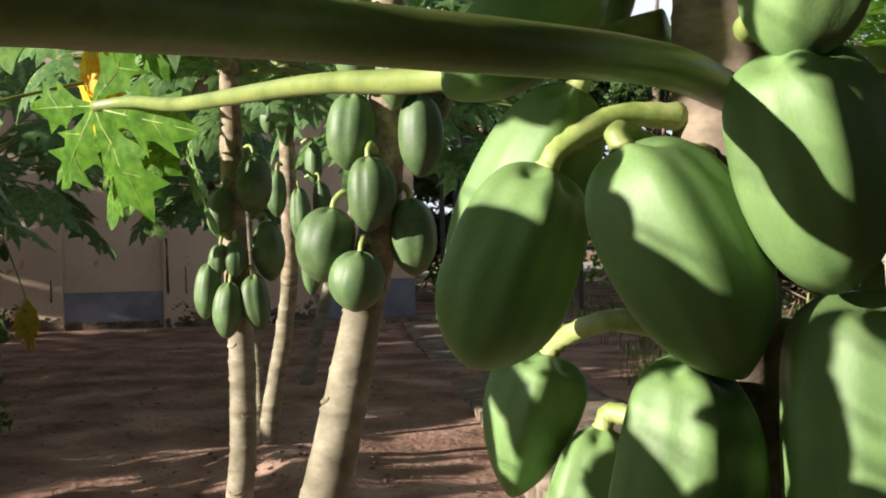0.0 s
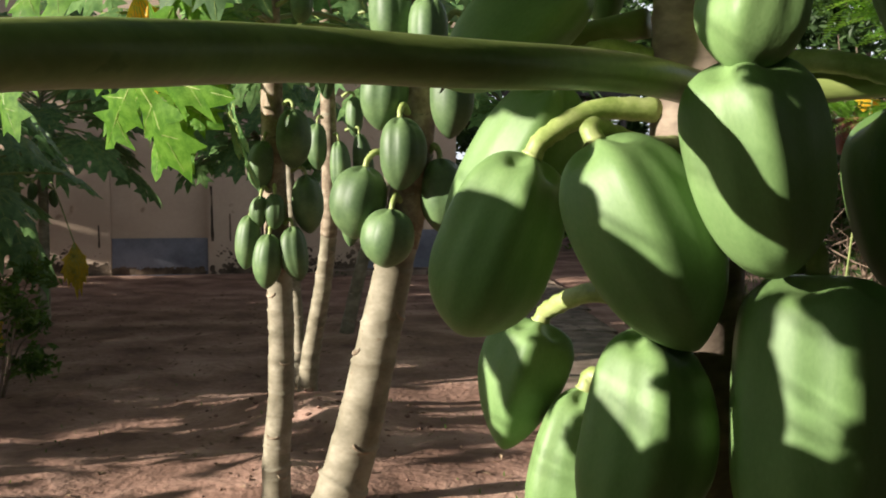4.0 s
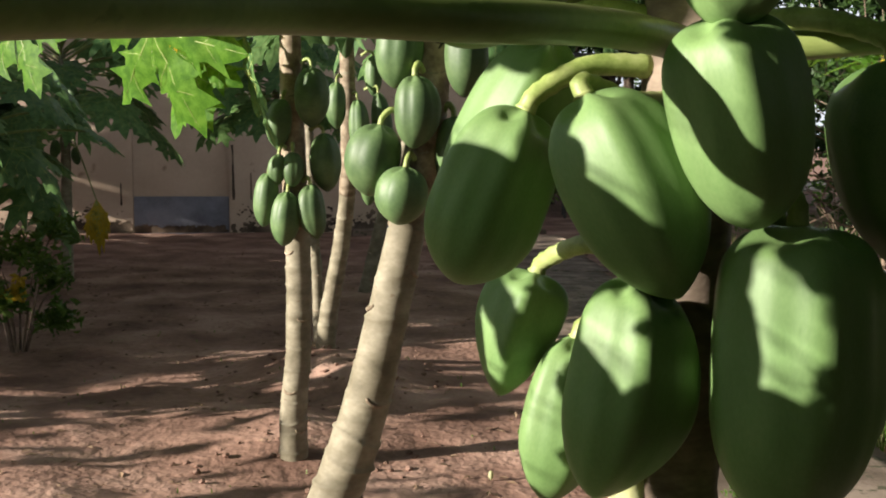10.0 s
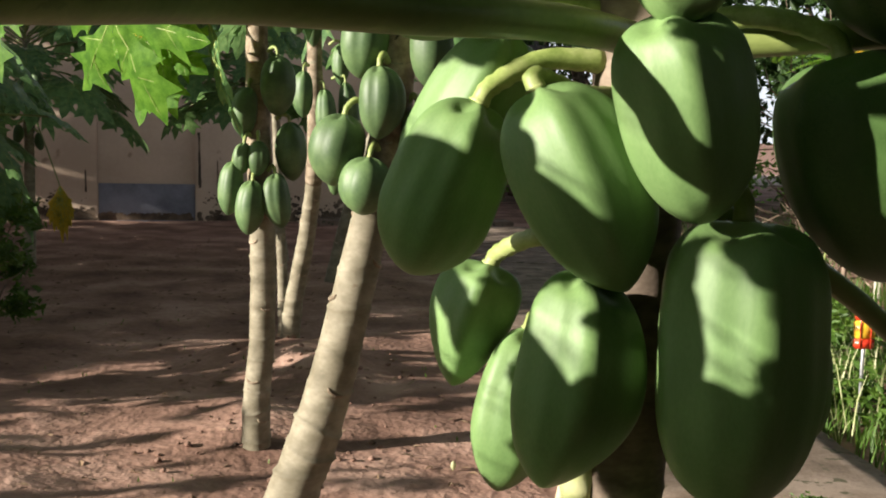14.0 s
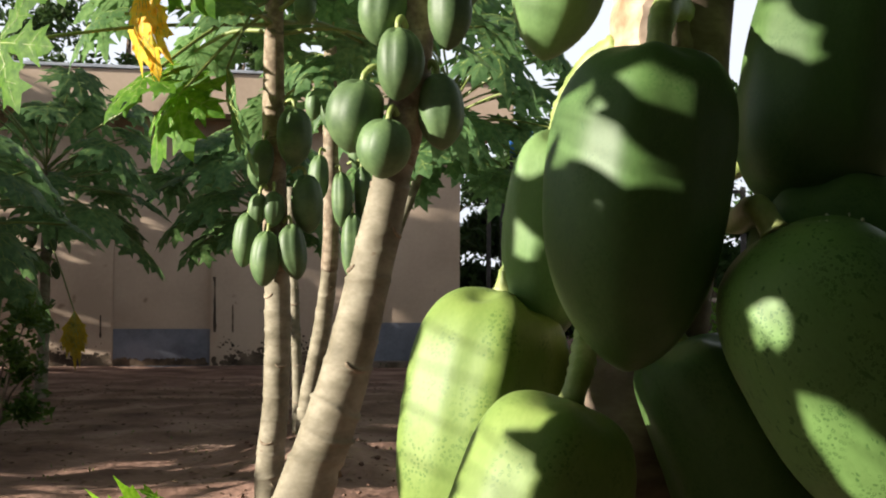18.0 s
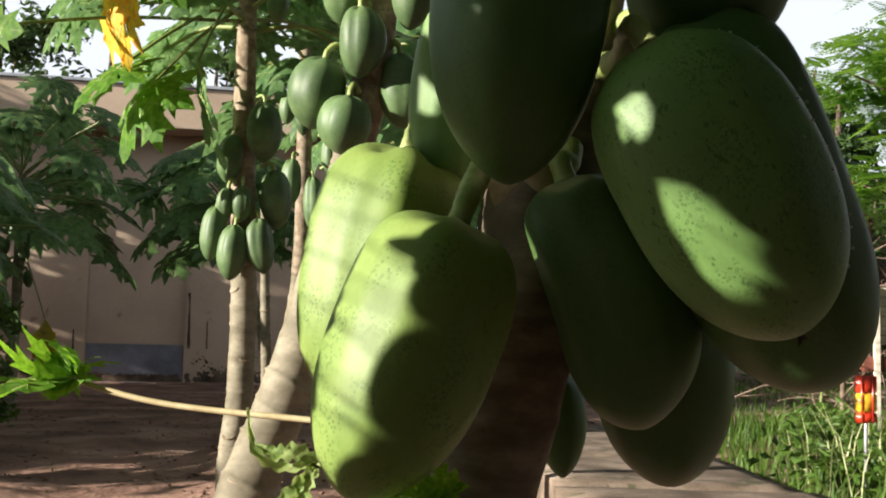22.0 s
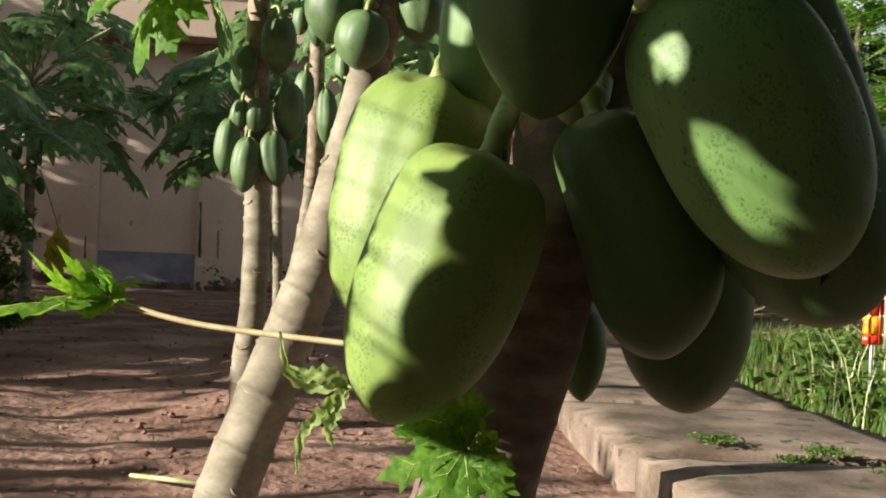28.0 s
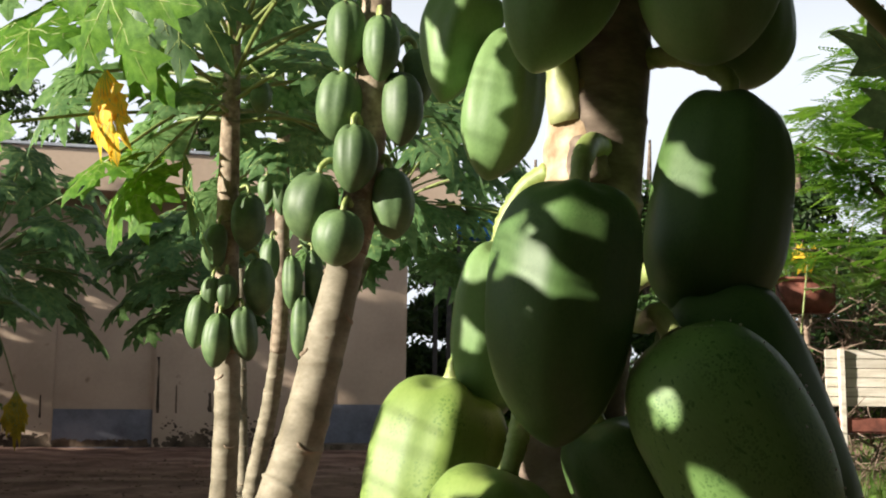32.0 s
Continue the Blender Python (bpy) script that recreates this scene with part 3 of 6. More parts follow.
def build_ground():
    xs = [-900, -300, -100, -50, -30, -20] + list(np.arange(-14, 9.01, 0.14)) + [12, 16, 25, 45, 100, 300, 900]
    ys = [-900, -300, -100, -40, -20, -10, -6] + list(np.arange(-4, 13, 0.13)) + list(np.arange(13, 26, 0.4)) + [28, 32, 40, 60, 100, 200, 400, 900]
    verts = [(float(x), float(y), ground_height(float(x), float(y))) for y in ys for x in xs]
    n = len(xs)
    faces = [(j * n + i, j * n + i + 1, (j + 1) * n + i + 1, (j + 1) * n + i) for j in range(len(ys) - 1) for i in range(n - 1)]
    me = bpy.data.meshes.new("ground")
    me.from_pydata(verts, [], faces)
    me.materials.append(SOIL)
    me.shade_smooth()
    return tagged(new("ground", me), "bare red-brown soil with clods and litter", "ground", kind="structure")


build_ground()

# ---------------------------------------------------------------- the near tree
TRUNK = [(0.04, 0.86, -0.05), (0.068, 0.86, 0.30), (0.124, 0.86, 0.70), (0.165, 0.865, 0.86), (0.195, 0.87, 1.02), (0.219, 0.875, 1.25), (0.235, 0.88, 1.45), (0.238, 0.885, 1.70), (0.236, 0.89, 1.90), (0.235, 0.89, 2.05)]
TRUNK_R = [0.066, 0.058, 0.051, 0.051, 0.050, 0.049, 0.047, 0.042, 0.036, 0.026]
near_tree = thing("papaya_tree", (0.04, 0.86, 0), "fruiting papaya tree with a thick brown trunk", "tree")
trunk_pts = [Vector(v) - near_tree.location for v in TRUNK]
part("trunk", trunk_mesh(trunk_pts, TRUNK_R, BARK_DARK, 5, 32, step=0.075, relief=0.45), BARK_DARK, near_tree, "brown ringed trunk")
scars(near_tree, TRUNK, TRUNK_R, 8, 14, BARK_DARK, 0.016)


def on_trunk(z, a=180.0, r=0.9):
    """A place on the near trunk's skin at height z; angle 0 is +x, 270 towards the camera's start."""
    for (p, q, ra, rb) in zip(TRUNK, TRUNK[1:], TRUNK_R, TRUNK_R[1:]):
        if p[2] <= z <= q[2]:
            t = (z - p[2]) / (q[2] - p[2])
            c = Vector(p).lerp(Vector(q), t)
            return c + Vector((math.cos(radians(a)), math.sin(radians(a)), 0)) * (r * (ra * (1 - t) + rb * t))


def trunk_patch(name, z0, z1, a0, a1, out, mat, label, seed=1):
    """A raised patch of torn bark that follows the near trunk's skin."""
    bm = bmesh.new()
    n, m = 14, 16
    grid_ = []
    for i in range(n + 1):
        for j in range(m + 1):
            u, v = i / n, j / m
            rim = min(1.0, 5 * min(u, 1 - u, v, 1 - v))
            wob = noise.noise(Vector((u * 3, v * 3, seed)))
            z = z0 + (z1 - z0) * u + 0.012 * noise.noise(Vector((v * 4, seed, 2)))
            a = a0 + (a1 - a0) * v + 9 * noise.noise(Vector((u * 4, seed, 5)))
            lift = 0.96 + out * rim * (0.6 + 0.8 * wob + 0.5 * max(0, math.sin(u * 9 + seed)) ** 4)
            grid_.append(bm.verts.new(on_trunk(z, a, lift) - near_tree.location))
    for i in range(n):
        for j in range(m):
            k = i * (m + 1) + j
            bm.faces.new((grid_[k], grid_[k + 1], grid_[k + m + 2], grid_[k + m + 1]))
    return part(name, bm, mat, near_tree, label)


# patches on the trunk's sun side, with the sunlight in their colour
trunk_patch("leaf_base", 1.225, 1.375, 150, 255, 0.11, BARK_SUNLIT, "torn bark round an old leaf base, paled as if sunlit", 3)
trunk_patch("leaf_base", 1.02, 1.14, 175, 285, 0.10, BARK_SUNLIT, "smooth pale bark with sunlight put into its colour", 6)
for z, a, lean, high, r0, mat in ((1.345, 218, 0.2, 0.06, 0.017, PETIOLE_PALE), (1.285, 255, 0.7, 0.022, 0.019, BARK_DARK), (1.46, 200, 0.6, 0.025, 0.014, BARK_SUNLIT)):
    b_, o_ = on_trunk(z, a, 0.9) - near_tree.location, Vector((math.cos(radians(a)), math.sin(radians(a)), 0))
    line_ = [b_ - Vector((0, 0, 0.015)), b_ + o_ * (lean * high * 0.6) + Vector((0, 0, high * 0.4)), b_ + o_ * (lean * high) + Vector((0, 0, high))]
    part("leaf_stub", tube(bmesh.new(), spline(line_, 4), lerp_radii([r0 * 1.1, r0, r0 * 0.8], 9), 12, lambda i, t: 1 + 0.14 * noise.noise(Vector((math.cos(t) * 2, math.sin(t) * 2, i * 0.7)))), mat, near_tree, "broken-off pale leaf stalk")

# top, blossom end, width, then where it is widest, shoulder, taper, fineness of the end and sideways bow
NEAR = [
    ("A", (0.229, 0.708, 1.765), (0.269, 0.714, 1.599), 0.106, 0.40, 2.55, 2.45, 0.57, 0.009),
    ("A0", (0.251, 0.700, 1.835), (0.230, 0.690, 1.751), 0.080, 0.50, 2.30, 2.20, 0.60, 0.0),
    ("B", (0.135, 0.781, 1.707), (0.215, 0.746, 1.539), 0.111, 0.47, 2.19, 2.25, 0.72, 0.014),
    ("C2", (0.090, 0.842, 1.697), (0.027, 0.846, 1.536), 0.102, 0.56, 2.56, 2.34, 0.61, -0.007),
    ("C1", (0.119, 0.875, 1.765), (0.026, 0.921, 1.563), 0.099, 0.53, 2.26, 2.15, 0.65, -0.004),
    ("Z", (0.140, 0.900, 1.869), (0.009, 0.920, 1.761), 0.091, 0.48, 2.30, 2.00, 0.66, 0.0),
    ("Z2", (0.170, 1.000, 1.920), (0.167, 1.000, 1.823), 0.042, 0.48, 2.30, 2.00, 0.66, 0.0),
    ("Cs", (0.107, 1.020, 1.529), (0.067, 1.013, 1.392), 0.090, 0.36, 2.89, 1.51, 0.64, -0.020),
    ("D1", (0.149, 0.970, 1.469), (0.118, 0.963, 1.292), 0.089, 0.56, 2.17, 2.10, 0.70, 0.003),
    ("D2", (0.184, 0.785, 1.555), (0.152, 0.780, 1.358), 0.110, 0.56, 2.34, 1.84, 0.71, 0.059),
    ("R1", (0.312, 0.764, 1.603), (0.304, 0.740, 1.359), 0.137, 0.43, 3.42, 3.10, 0.50, 0.003),
    ("R1b", (0.378, 0.877, 1.510), (0.371, 0.852, 1.367), 0.090, 0.54, 2.89, 2.38, 0.64, 0.031),
    ("R2", (0.394, 0.794, 1.742), (0.447, 0.786, 1.547), 0.140, 0.47, 3.03, 1.97, 0.60, -0.008),
    ("R3", (0.385, 0.780, 1.890), (0.455, 0.780, 1.745), 0.112, 0.48, 2.30, 2.00, 0.66, 0.0),
    ("E", (0.184, 0.700, 1.244), (0.161, 0.701, 1.019), 0.125, 0.43, 2.78, 2.39, 0.66, -0.022),
    ("F0", (0.129, 0.900, 1.220), (0.113, 0.902, 1.028), 0.089, 0.48, 2.40, 2.02, 0.66, 0.006),
    ("F", (0.082, 0.897, 1.080), (0.031, 0.869, 0.856), 0.132, 0.36, 2.54, 2.54, 0.51, 0.005),
    ("G", (0.129, 0.745, 1.000), (0.056, 0.723, 0.797), 0.124, 0.44, 2.97, 2.33, 0.57, 0.013),
    ("H", (0.252, 0.678, 1.117), (0.354, 0.668, 0.919), 0.141, 0.39, 2.16, 2.72, 0.57, 0.006),
    ("I", (0.307, 0.774, 1.167), (0.400, 0.761, 0.880), 0.145, 0.59, 2.99, 2.38, 0.52, -0.024),
    ("J", (0.209, 0.796, 1.041), (0.275, 0.796, 0.846), 0.109, 0.57, 3.27, 2.66, 0.62, 0.058),
    ("K", (0.304, 0.879, 0.973), (0.318, 0.927, 0.787), 0.120, 0.47, 2.21, 2.37, 0.60, -0.027),
    ("K2", (0.221, 0.980, 0.883), (0.228, 0.980, 0.784), 0.048, 0.48, 2.30, 2.00, 0.66, 0.0),
    ("L", (0.341, 0.801, 1.348), (0.302, 0.776, 1.129), 0.128, 0.59, 2.89, 2.82, 0.55, 0.015),
]
GREEN, SPECK, SHADEDG = "large smooth green papaya hanging on the near trunk", "large yellow-green papaya with dark speckles on its skin", "large green papaya with shade put into its darkened skin"
# fruit with SHADED skin have their shade in the colour
LOOKS = {"E": (SHADEDG, FRUIT_SHADED), "F": (SPECK, FRUIT_SPOT), "G": (SPECK, FRUIT_SPOT), "H": ("large dark green papaya with a speckled skin and dew", FRUIT_DEW), "I": (SHADEDG, FRUIT_SHADED), "J": (SHADEDG, FRUIT_SHADED),
         "K": (SHADEDG, FRUIT_SHADED), "K2": (SHADEDG, FRUIT_SHADED), "L": (SHADEDG, FRUIT_SHADED), "R2": (SHADEDG, FRUIT_SHADED), "R3": (SHADEDG, FRUIT_SHADED), "Cs": ("small pointed green papaya below the others", FRUIT)}
ROOTS = {"A": (1.80, 290), "A0": (1.90, 300), "B": (1.70, 235), "C2": (1.735, 200), "C1": (1.78, 170), "Z": (1.88, 170), "Z2": (1.95, 150), "Cs": (1.56, 150), "D1": (1.485, 95), "D2": (1.58, 240), "R1": (1.63, 310), "R1b": (1.56, 340),
         "R2": (1.77, 330), "R3": (1.92, 320), "E": (1.30, 270), "F0": (1.285, 180), "F": (1.20, 185), "G": (1.10, 205), "H": (1.14, 320), "I": (1.17, 340), "J": (1.07, 290), "K": (1.0, 330), "K2": (0.92, 30), "L": (1.40, 340)}
# depth of the five ridges, how far they are turned, and the blossom end's knob
RIDGES = {"A": (0.050, 18, 0.11), "A0": (0.050, 40, 0.12), "B": (0.050, 20, 0.08), "C2": (0.055, 10, 0.08), "C1": (0.045, 30, 0.08), "Cs": (0.060, 25, 0.08), "D1": (0.045, 0, 0.09), "D2": (0.050, 15, 0.06),
          "R1": (0.045, 12, 0.05), "R2": (0.030, 0, 0.06), "E": (0.022, 30, 0.06), "F": (0.045, 8, 0.05), "G": (0.022, 20, 0.04), "H": (0.014, 0, 0.05), "I": (0.018, 0, 0.05), "J": (0.02, 0, 0.05), "K": (0.02, 0, 0.05), "L": (0.024, 10, 0.05)}
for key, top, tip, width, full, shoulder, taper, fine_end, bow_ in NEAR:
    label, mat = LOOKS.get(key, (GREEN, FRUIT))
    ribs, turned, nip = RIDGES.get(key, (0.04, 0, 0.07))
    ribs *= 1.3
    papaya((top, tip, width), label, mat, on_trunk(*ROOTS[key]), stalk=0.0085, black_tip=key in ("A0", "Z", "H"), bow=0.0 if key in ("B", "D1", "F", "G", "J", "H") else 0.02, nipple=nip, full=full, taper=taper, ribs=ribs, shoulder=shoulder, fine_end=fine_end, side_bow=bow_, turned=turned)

# petioles and leaves of the near tree
leaf(near_tree, (0.226, 0.84, 1.752), (-0.420, 0.02, 1.670), 0.276, (-0.348, 0.542, -0.765), (-0.351, 0.262, 0.899), thick=0.0160, meshes=LEAF_SET, pick=3, girth=(1.0, 0.93, 1.02, 1.05, 0.9),
     mids=[(0.170, 0.735, 1.752), (0.116, 0.664, 1.750), (0.050, 0.600, 1.746), (-0.055, 0.530, 1.745), (-0.120, 0.420, 1.733), (-0.175, 0.340, 1.722)])
# added tree, out of view on the left, only there to shade the fruit
beside_tree = thing("shading_tree", (-1.42, -0.38, 0), "unseen tree added so that its oval leaves shade the near fruit", "tree")
part("trunk", trunk_mesh([(0, 0, -0.05), (0.01, 0, 0.8), (-0.01, 0.01, 1.6), (0, 0, 2.4)], [0.07, 0.06, 0.05, 0.03], BARK, 88, 18), BARK, beside_tree)


def shade_leaf(joint, size, ahead, top, meshes, pick):
    """A leaf of the added unseen tree, set to shade the fruit, on a long thin petiole."""
    j = Vector(joint)
    leaf(beside_tree, (-1.42, -0.38, min(2.35, joint[2] + 0.10)), joint, size, ahead, top, thick=0.0010, meshes=meshes, pick=pick, mids=[(-1.30, -0.25, j.z + 0.16), j + SUN * 0.32], girth=(2.0, 1.0, 0.8))


# leaf places fitted to the wanted lit and dark patches on the fruit
shade_leaf((-0.505, 0.309, 1.380), 0.22, (0.02, -0.67, -0.74), (-0.75, -0.50, 0.44), OVAL_SET, 0)
shade_leaf((-0.521, 0.501, 1.327), 0.22, (0.35, -0.71, -0.61), (-0.75, -0.61, 0.27), OVAL_SET, 2)
shade_leaf((-0.412, 0.367, 1.287), 0.17, (-0.43, 0.08, -0.90), (-0.62, -0.75, 0.23), OVAL_SET, 1)
shade_leaf((-0.439, 0.335, 1.706), 0.22, (-0.10, 0.55, -0.83), (-0.99, -0.02, 0.11), OVAL_SET, 2)
shade_leaf((-0.547, 0.454, 1.724), 0.17, (-0.69, -0.25, -0.69), (-0.49, -0.54, 0.68), OVAL_SET, 2)
shade_leaf((-0.591, 0.308, 1.377), 0.08, (-0.58, -0.37, -0.72), (-0.81, 0.19, 0.55), OVAL_SET, 2)
shade_leaf((-0.495, 0.493, 1.830), 0.10, (0.18, -0.66, -0.73), (-0.61, -0.66, 0.44), OVAL_SET, 2)
shade_leaf((-0.277, 0.374, 1.124), 0.06, (-0.49, 0.86, -0.13), (-0.86, -0.50, -0.07), OVAL_SET, 3)
shade_leaf((-0.285, 0.496, 1.156), 0.08, (-0.15, 0.01, -0.99), (-0.92, -0.36, 0.14), OVAL_SET, 1)
shade_leaf((-0.669, 0.634, 2.165), 0.22, (0.22, -0.71, -0.67), (-0.98, -0.17, -0.15), OVAL_SET, 3)
shade_leaf((-0.340, 0.204, 1.380), 0.22, (-0.21, 0.64, -0.74), (-0.98, -0.09, 0.20), OVAL_SET, 1)
shade_leaf((-0.453, 0.482, 1.828), 0.13, (0.28, -0.66, -0.70), (-0.81, -0.55, 0.19), OVAL_SET, 0)
shade_leaf((-0.375, 0.318, 1.526), 0.22, (-0.43, 0.60, -0.68), (-0.81, -0.59, -0.00), OVAL_SET, 0)
shade_leaf((-0.479, 0.554, 1.286), 0.13, (-0.46, -0.42, -0.78), (-0.82, -0.12, 0.55), OVAL_SET, 1)
shade_leaf((-0.483, 0.520, 1.818), 0.13, (-0.58, 0.73, -0.35), (-0.81, -0.50, 0.30), OVAL_SET, 2)
shade_leaf((-0.444, 0.420, 1.550), 0.08, (-0.45, -0.81, -0.37), (-0.67, 0.04, 0.74), OVAL_SET, 2)
shade_leaf((-0.332, 0.304, 1.270), 0.10, (-0.78, 0.40, -0.48), (-0.62, -0.45, 0.64), OVAL_SET, 0)
shade_leaf((-0.331, 0.487, 1.745), 0.13, (-0.46, -0.55, -0.70), (-0.54, -0.45, 0.71), OVAL_SET, 1)
shade_leaf((-0.438, 0.290, 1.348), 0.10, (-0.11, 0.93, 0.35), (-0.94, -0.21, 0.26), OVAL_SET, 1)
shade_leaf((-0.760, 0.666, 1.793), 0.13, (0.30, -0.68, -0.67), (-0.91, -0.41, 0.01), OVAL_SET, 0)
shade_leaf((-0.445, 0.168, 1.244), 0.13, (0.03, 0.99, -0.14), (-0.76, -0.07, -0.64), OVAL_SET, 2)
shade_leaf((-0.669, 0.524, 1.809), 0.08, (0.41, -0.62, -0.67), (-0.91, -0.22, -0.36), OVAL_SET, 3)
shade_leaf((-0.248, 0.363, 1.271), 0.10, (-0.62, 0.79, -0.03), (-0.78, -0.60, 0.18), OVAL_SET, 2)
shade_leaf((-0.567, 0.360, 1.153), 0.10, (-0.34, 0.15, -0.93), (-0.92, 0.16, 0.36), OVAL_SET, 0)
shade_leaf((-0.588, 0.591, 1.323), 0.06, (0.52, -0.49, -0.70), (-0.85, -0.39, -0.36), OVAL_SET, 2)
shade_leaf((-0.420, 0.327, 1.230), 0.06, (-0.56, 0.34, -0.76), (-0.82, -0.39, 0.42), OVAL_SET, 1)
shade_leaf((-0.457, 0.368, 1.817), 0.08, (0.93, -0.37, 0.02), (-0.36, -0.93, -0.03), OVAL_SET, 2)
shade_leaf((-0.620, 0.596, 1.982), 0.08, (0.46, -0.85, -0.25), (-0.48, -0.47, 0.74), OVAL_SET, 2)
shade_leaf((-0.439, 0.515, 1.044), 0.10, (-0.39, 0.61, -0.69), (-0.91, -0.36, 0.19), OVAL_SET, 3)
shade_leaf((-0.565, 0.595, 1.388), 0.10, (-0.02, -0.76, -0.65), (-0.93, -0.23, 0.29), OVAL_SET, 0)
shade_leaf((-0.518, 0.460, 1.865), 0.08, (0.01, 0.94, 0.35), (-0.80, -0.21, 0.57), OVAL_SET, 3)
shade_leaf((-0.197, 0.421, 2.012), 0.10, (-0.49, 0.82, -0.29), (-0.74, -0.22, 0.63), OVAL_SET, 0)
shade_leaf((-0.414, 0.527, 1.838), 0.06, (-0.29, -0.76, -0.58), (-0.69, -0.25, 0.68), OVAL_SET, 3)
shade_leaf((-0.252, 0.320, 1.141), 0.06, (0.02, 0.97, -0.24), (-0.80, 0.16, 0.58), OVAL_SET, 0)
shade_leaf((-0.562, 0.382, 1.169), 0.06, (0.42, -0.40, -0.82), (-0.62, -0.78, 0.06), OVAL_SET, 1)
shade_leaf((-0.674, 0.339, 1.407), 0.06, (0.37, -0.85, -0.37), (-0.80, -0.50, 0.34), OVAL_SET, 0)
shade_leaf((-0.458, 0.615, 1.247), 0.06, (0.89, 0.08, 0.45), (-0.36, -0.47, 0.80), OVAL_SET, 2)
shade_leaf((-0.500, 0.372, 1.487), 0.10, (-0.40, 0.91, -0.10), (-0.91, -0.41, -0.04), OVAL_SET, 1)
shade_leaf((-0.447, 0.396, 1.017), 0.10, (-0.41, 0.80, -0.44), (-0.91, -0.37, 0.19), OVAL_SET, 0)
shade_leaf((-0.341, 0.279, 1.204), 0.06, (0.04, 0.77, -0.63), (-0.93, 0.27, 0.27), OVAL_SET, 0)
shade_leaf((-0.714, 0.586, 1.491), 0.13, (-0.16, -0.58, -0.80), (-0.98, -0.03, 0.22), OVAL_SET, 1)
shade_leaf((-0.480, 0.295, 1.186), 0.08, (0.59, -0.80, -0.11), (-0.79, -0.60, 0.14), OVAL_SET, 0)
shade_leaf((-0.531, 0.381, 1.368), 0.06, (0.20, -0.89, -0.41), (-0.98, -0.16, -0.12), OVAL_SET, 0)
shade_leaf((-0.377, 0.411, 1.797), 0.06, (0.97, 0.03, 0.24), (-0.23, -0.06, 0.97), OVAL_SET, 0)
shade_leaf((-0.508, 0.678, 1.512), 0.06, (-0.16, 0.14, -0.98), (-0.94, -0.33, 0.10), OVAL_SET, 2)
shade_leaf((-0.646, 0.538, 1.792), 0.17, (0.00, 0.16, -0.99), (-0.87, -0.49, -0.08), OVAL_SET, 0)
shade_leaf((-0.574, 0.354, 1.309), 0.10, (0.05, -0.96, -0.26), (-0.93, -0.14, 0.33), OVAL_SET, 0)
shade_leaf((-0.639, 0.584, 1.712), 0.06, (0.11, 0.09, -0.99), (-0.86, 0.50, -0.05), OVAL_SET, 1)
shade_leaf((-0.401, 0.297, 1.238), 0.06, (0.56, 0.09, -0.82), (-0.79, -0.23, -0.57), OVAL_SET, 0)
shade_leaf((-0.751, 0.723, 1.671), 0.10, (0.49, -0.84, -0.22), (-0.79, -0.54, 0.29), OVAL_SET, 1)
shade_leaf((-0.629, 0.498, 1.387), 0.06, (-0.46, 0.46, -0.76), (-0.88, -0.37, 0.31), OVAL_SET, 0)
shade_leaf((-0.547, 0.631, 1.955), 0.06, (-0.81, 0.55, -0.19), (-0.55, -0.59, 0.60), OVAL_SET, 1)
shade_leaf((-0.397, 0.454, 2.085), 0.10, (-0.21, 0.31, -0.93), (-0.91, -0.42, 0.06), OVAL_SET, 1)
shade_leaf((-0.485, 0.389, 1.823), 0.06, (-0.09, 0.03, -1.00), (-0.96, -0.27, 0.08), OVAL_SET, 0)
shade_leaf((-0.421, 0.362, 1.223), 0.06, (-0.06, -0.75, -0.66), (-0.93, -0.20, 0.31), OVAL_SET, 1)
shade_leaf((-0.347, 0.436, 1.965), 0.06, (-0.65, 0.40, -0.64), (-0.76, -0.31, 0.58), OVAL_SET, 0)
shade_leaf((-0.384, 0.427, 1.807), 0.08, (0.34, -0.84, -0.41), (-0.52, -0.54, 0.66), OVAL_SET, 0)
shade_leaf((-0.394, 0.429, 1.387), 0.06, (-0.14, -0.87, -0.47), (-0.96, 0.00, 0.28), OVAL_SET, 0)
shade_leaf((-0.637, 0.652, 1.652), 0.08, (0.22, 0.33, 0.92), (-0.94, -0.19, 0.29), OVAL_SET, 0)
shade_leaf((-0.607, 0.291, 1.465), 0.08, (0.42, 0.54, 0.74), (-0.51, -0.53, 0.68), OVAL_SET, 0)
shade_leaf((-0.309, 0.427, 1.915), 0.06, (0.62, -0.59, 0.51), (-0.78, -0.48, 0.40), OVAL_SET, 1)
shade_leaf((-0.438, 0.341, 1.726), 0.06, (-0.61, 0.02, -0.79), (-0.54, 0.72, 0.43), OVAL_SET, 2)
shade_leaf((-0.228, 0.359, 1.161), 0.06, (-0.76, -0.21, -0.61), (-0.61, -0.10, 0.79), OVAL_SET, 0)
shade_leaf((-0.441, 0.414, 1.743), 0.06, (-0.01, 0.88, -0.47), (-0.92, 0.18, 0.35), OVAL_SET, 1)
shade_leaf((-0.428, 0.613, 1.540), 0.06, (-0.34, 0.94, -0.00), (-0.93, -0.33, 0.17), OVAL_SET, 3)
shade_leaf((-0.421, 0.369, 2.080), 0.08, (-0.44, 0.79, -0.41), (-0.80, -0.14, 0.59), OVAL_SET, 1)
shade_leaf((-0.379, 0.484, 1.446), 0.13, (-0.83, 0.02, -0.56), (-0.43, -0.66, 0.62), OVAL_SET, 0)
shade_leaf((-0.763, 0.541, 2.013), 0.08, (0.86, -0.22, -0.46), (-0.25, -0.97, -0.01), OVAL_SET, 0)
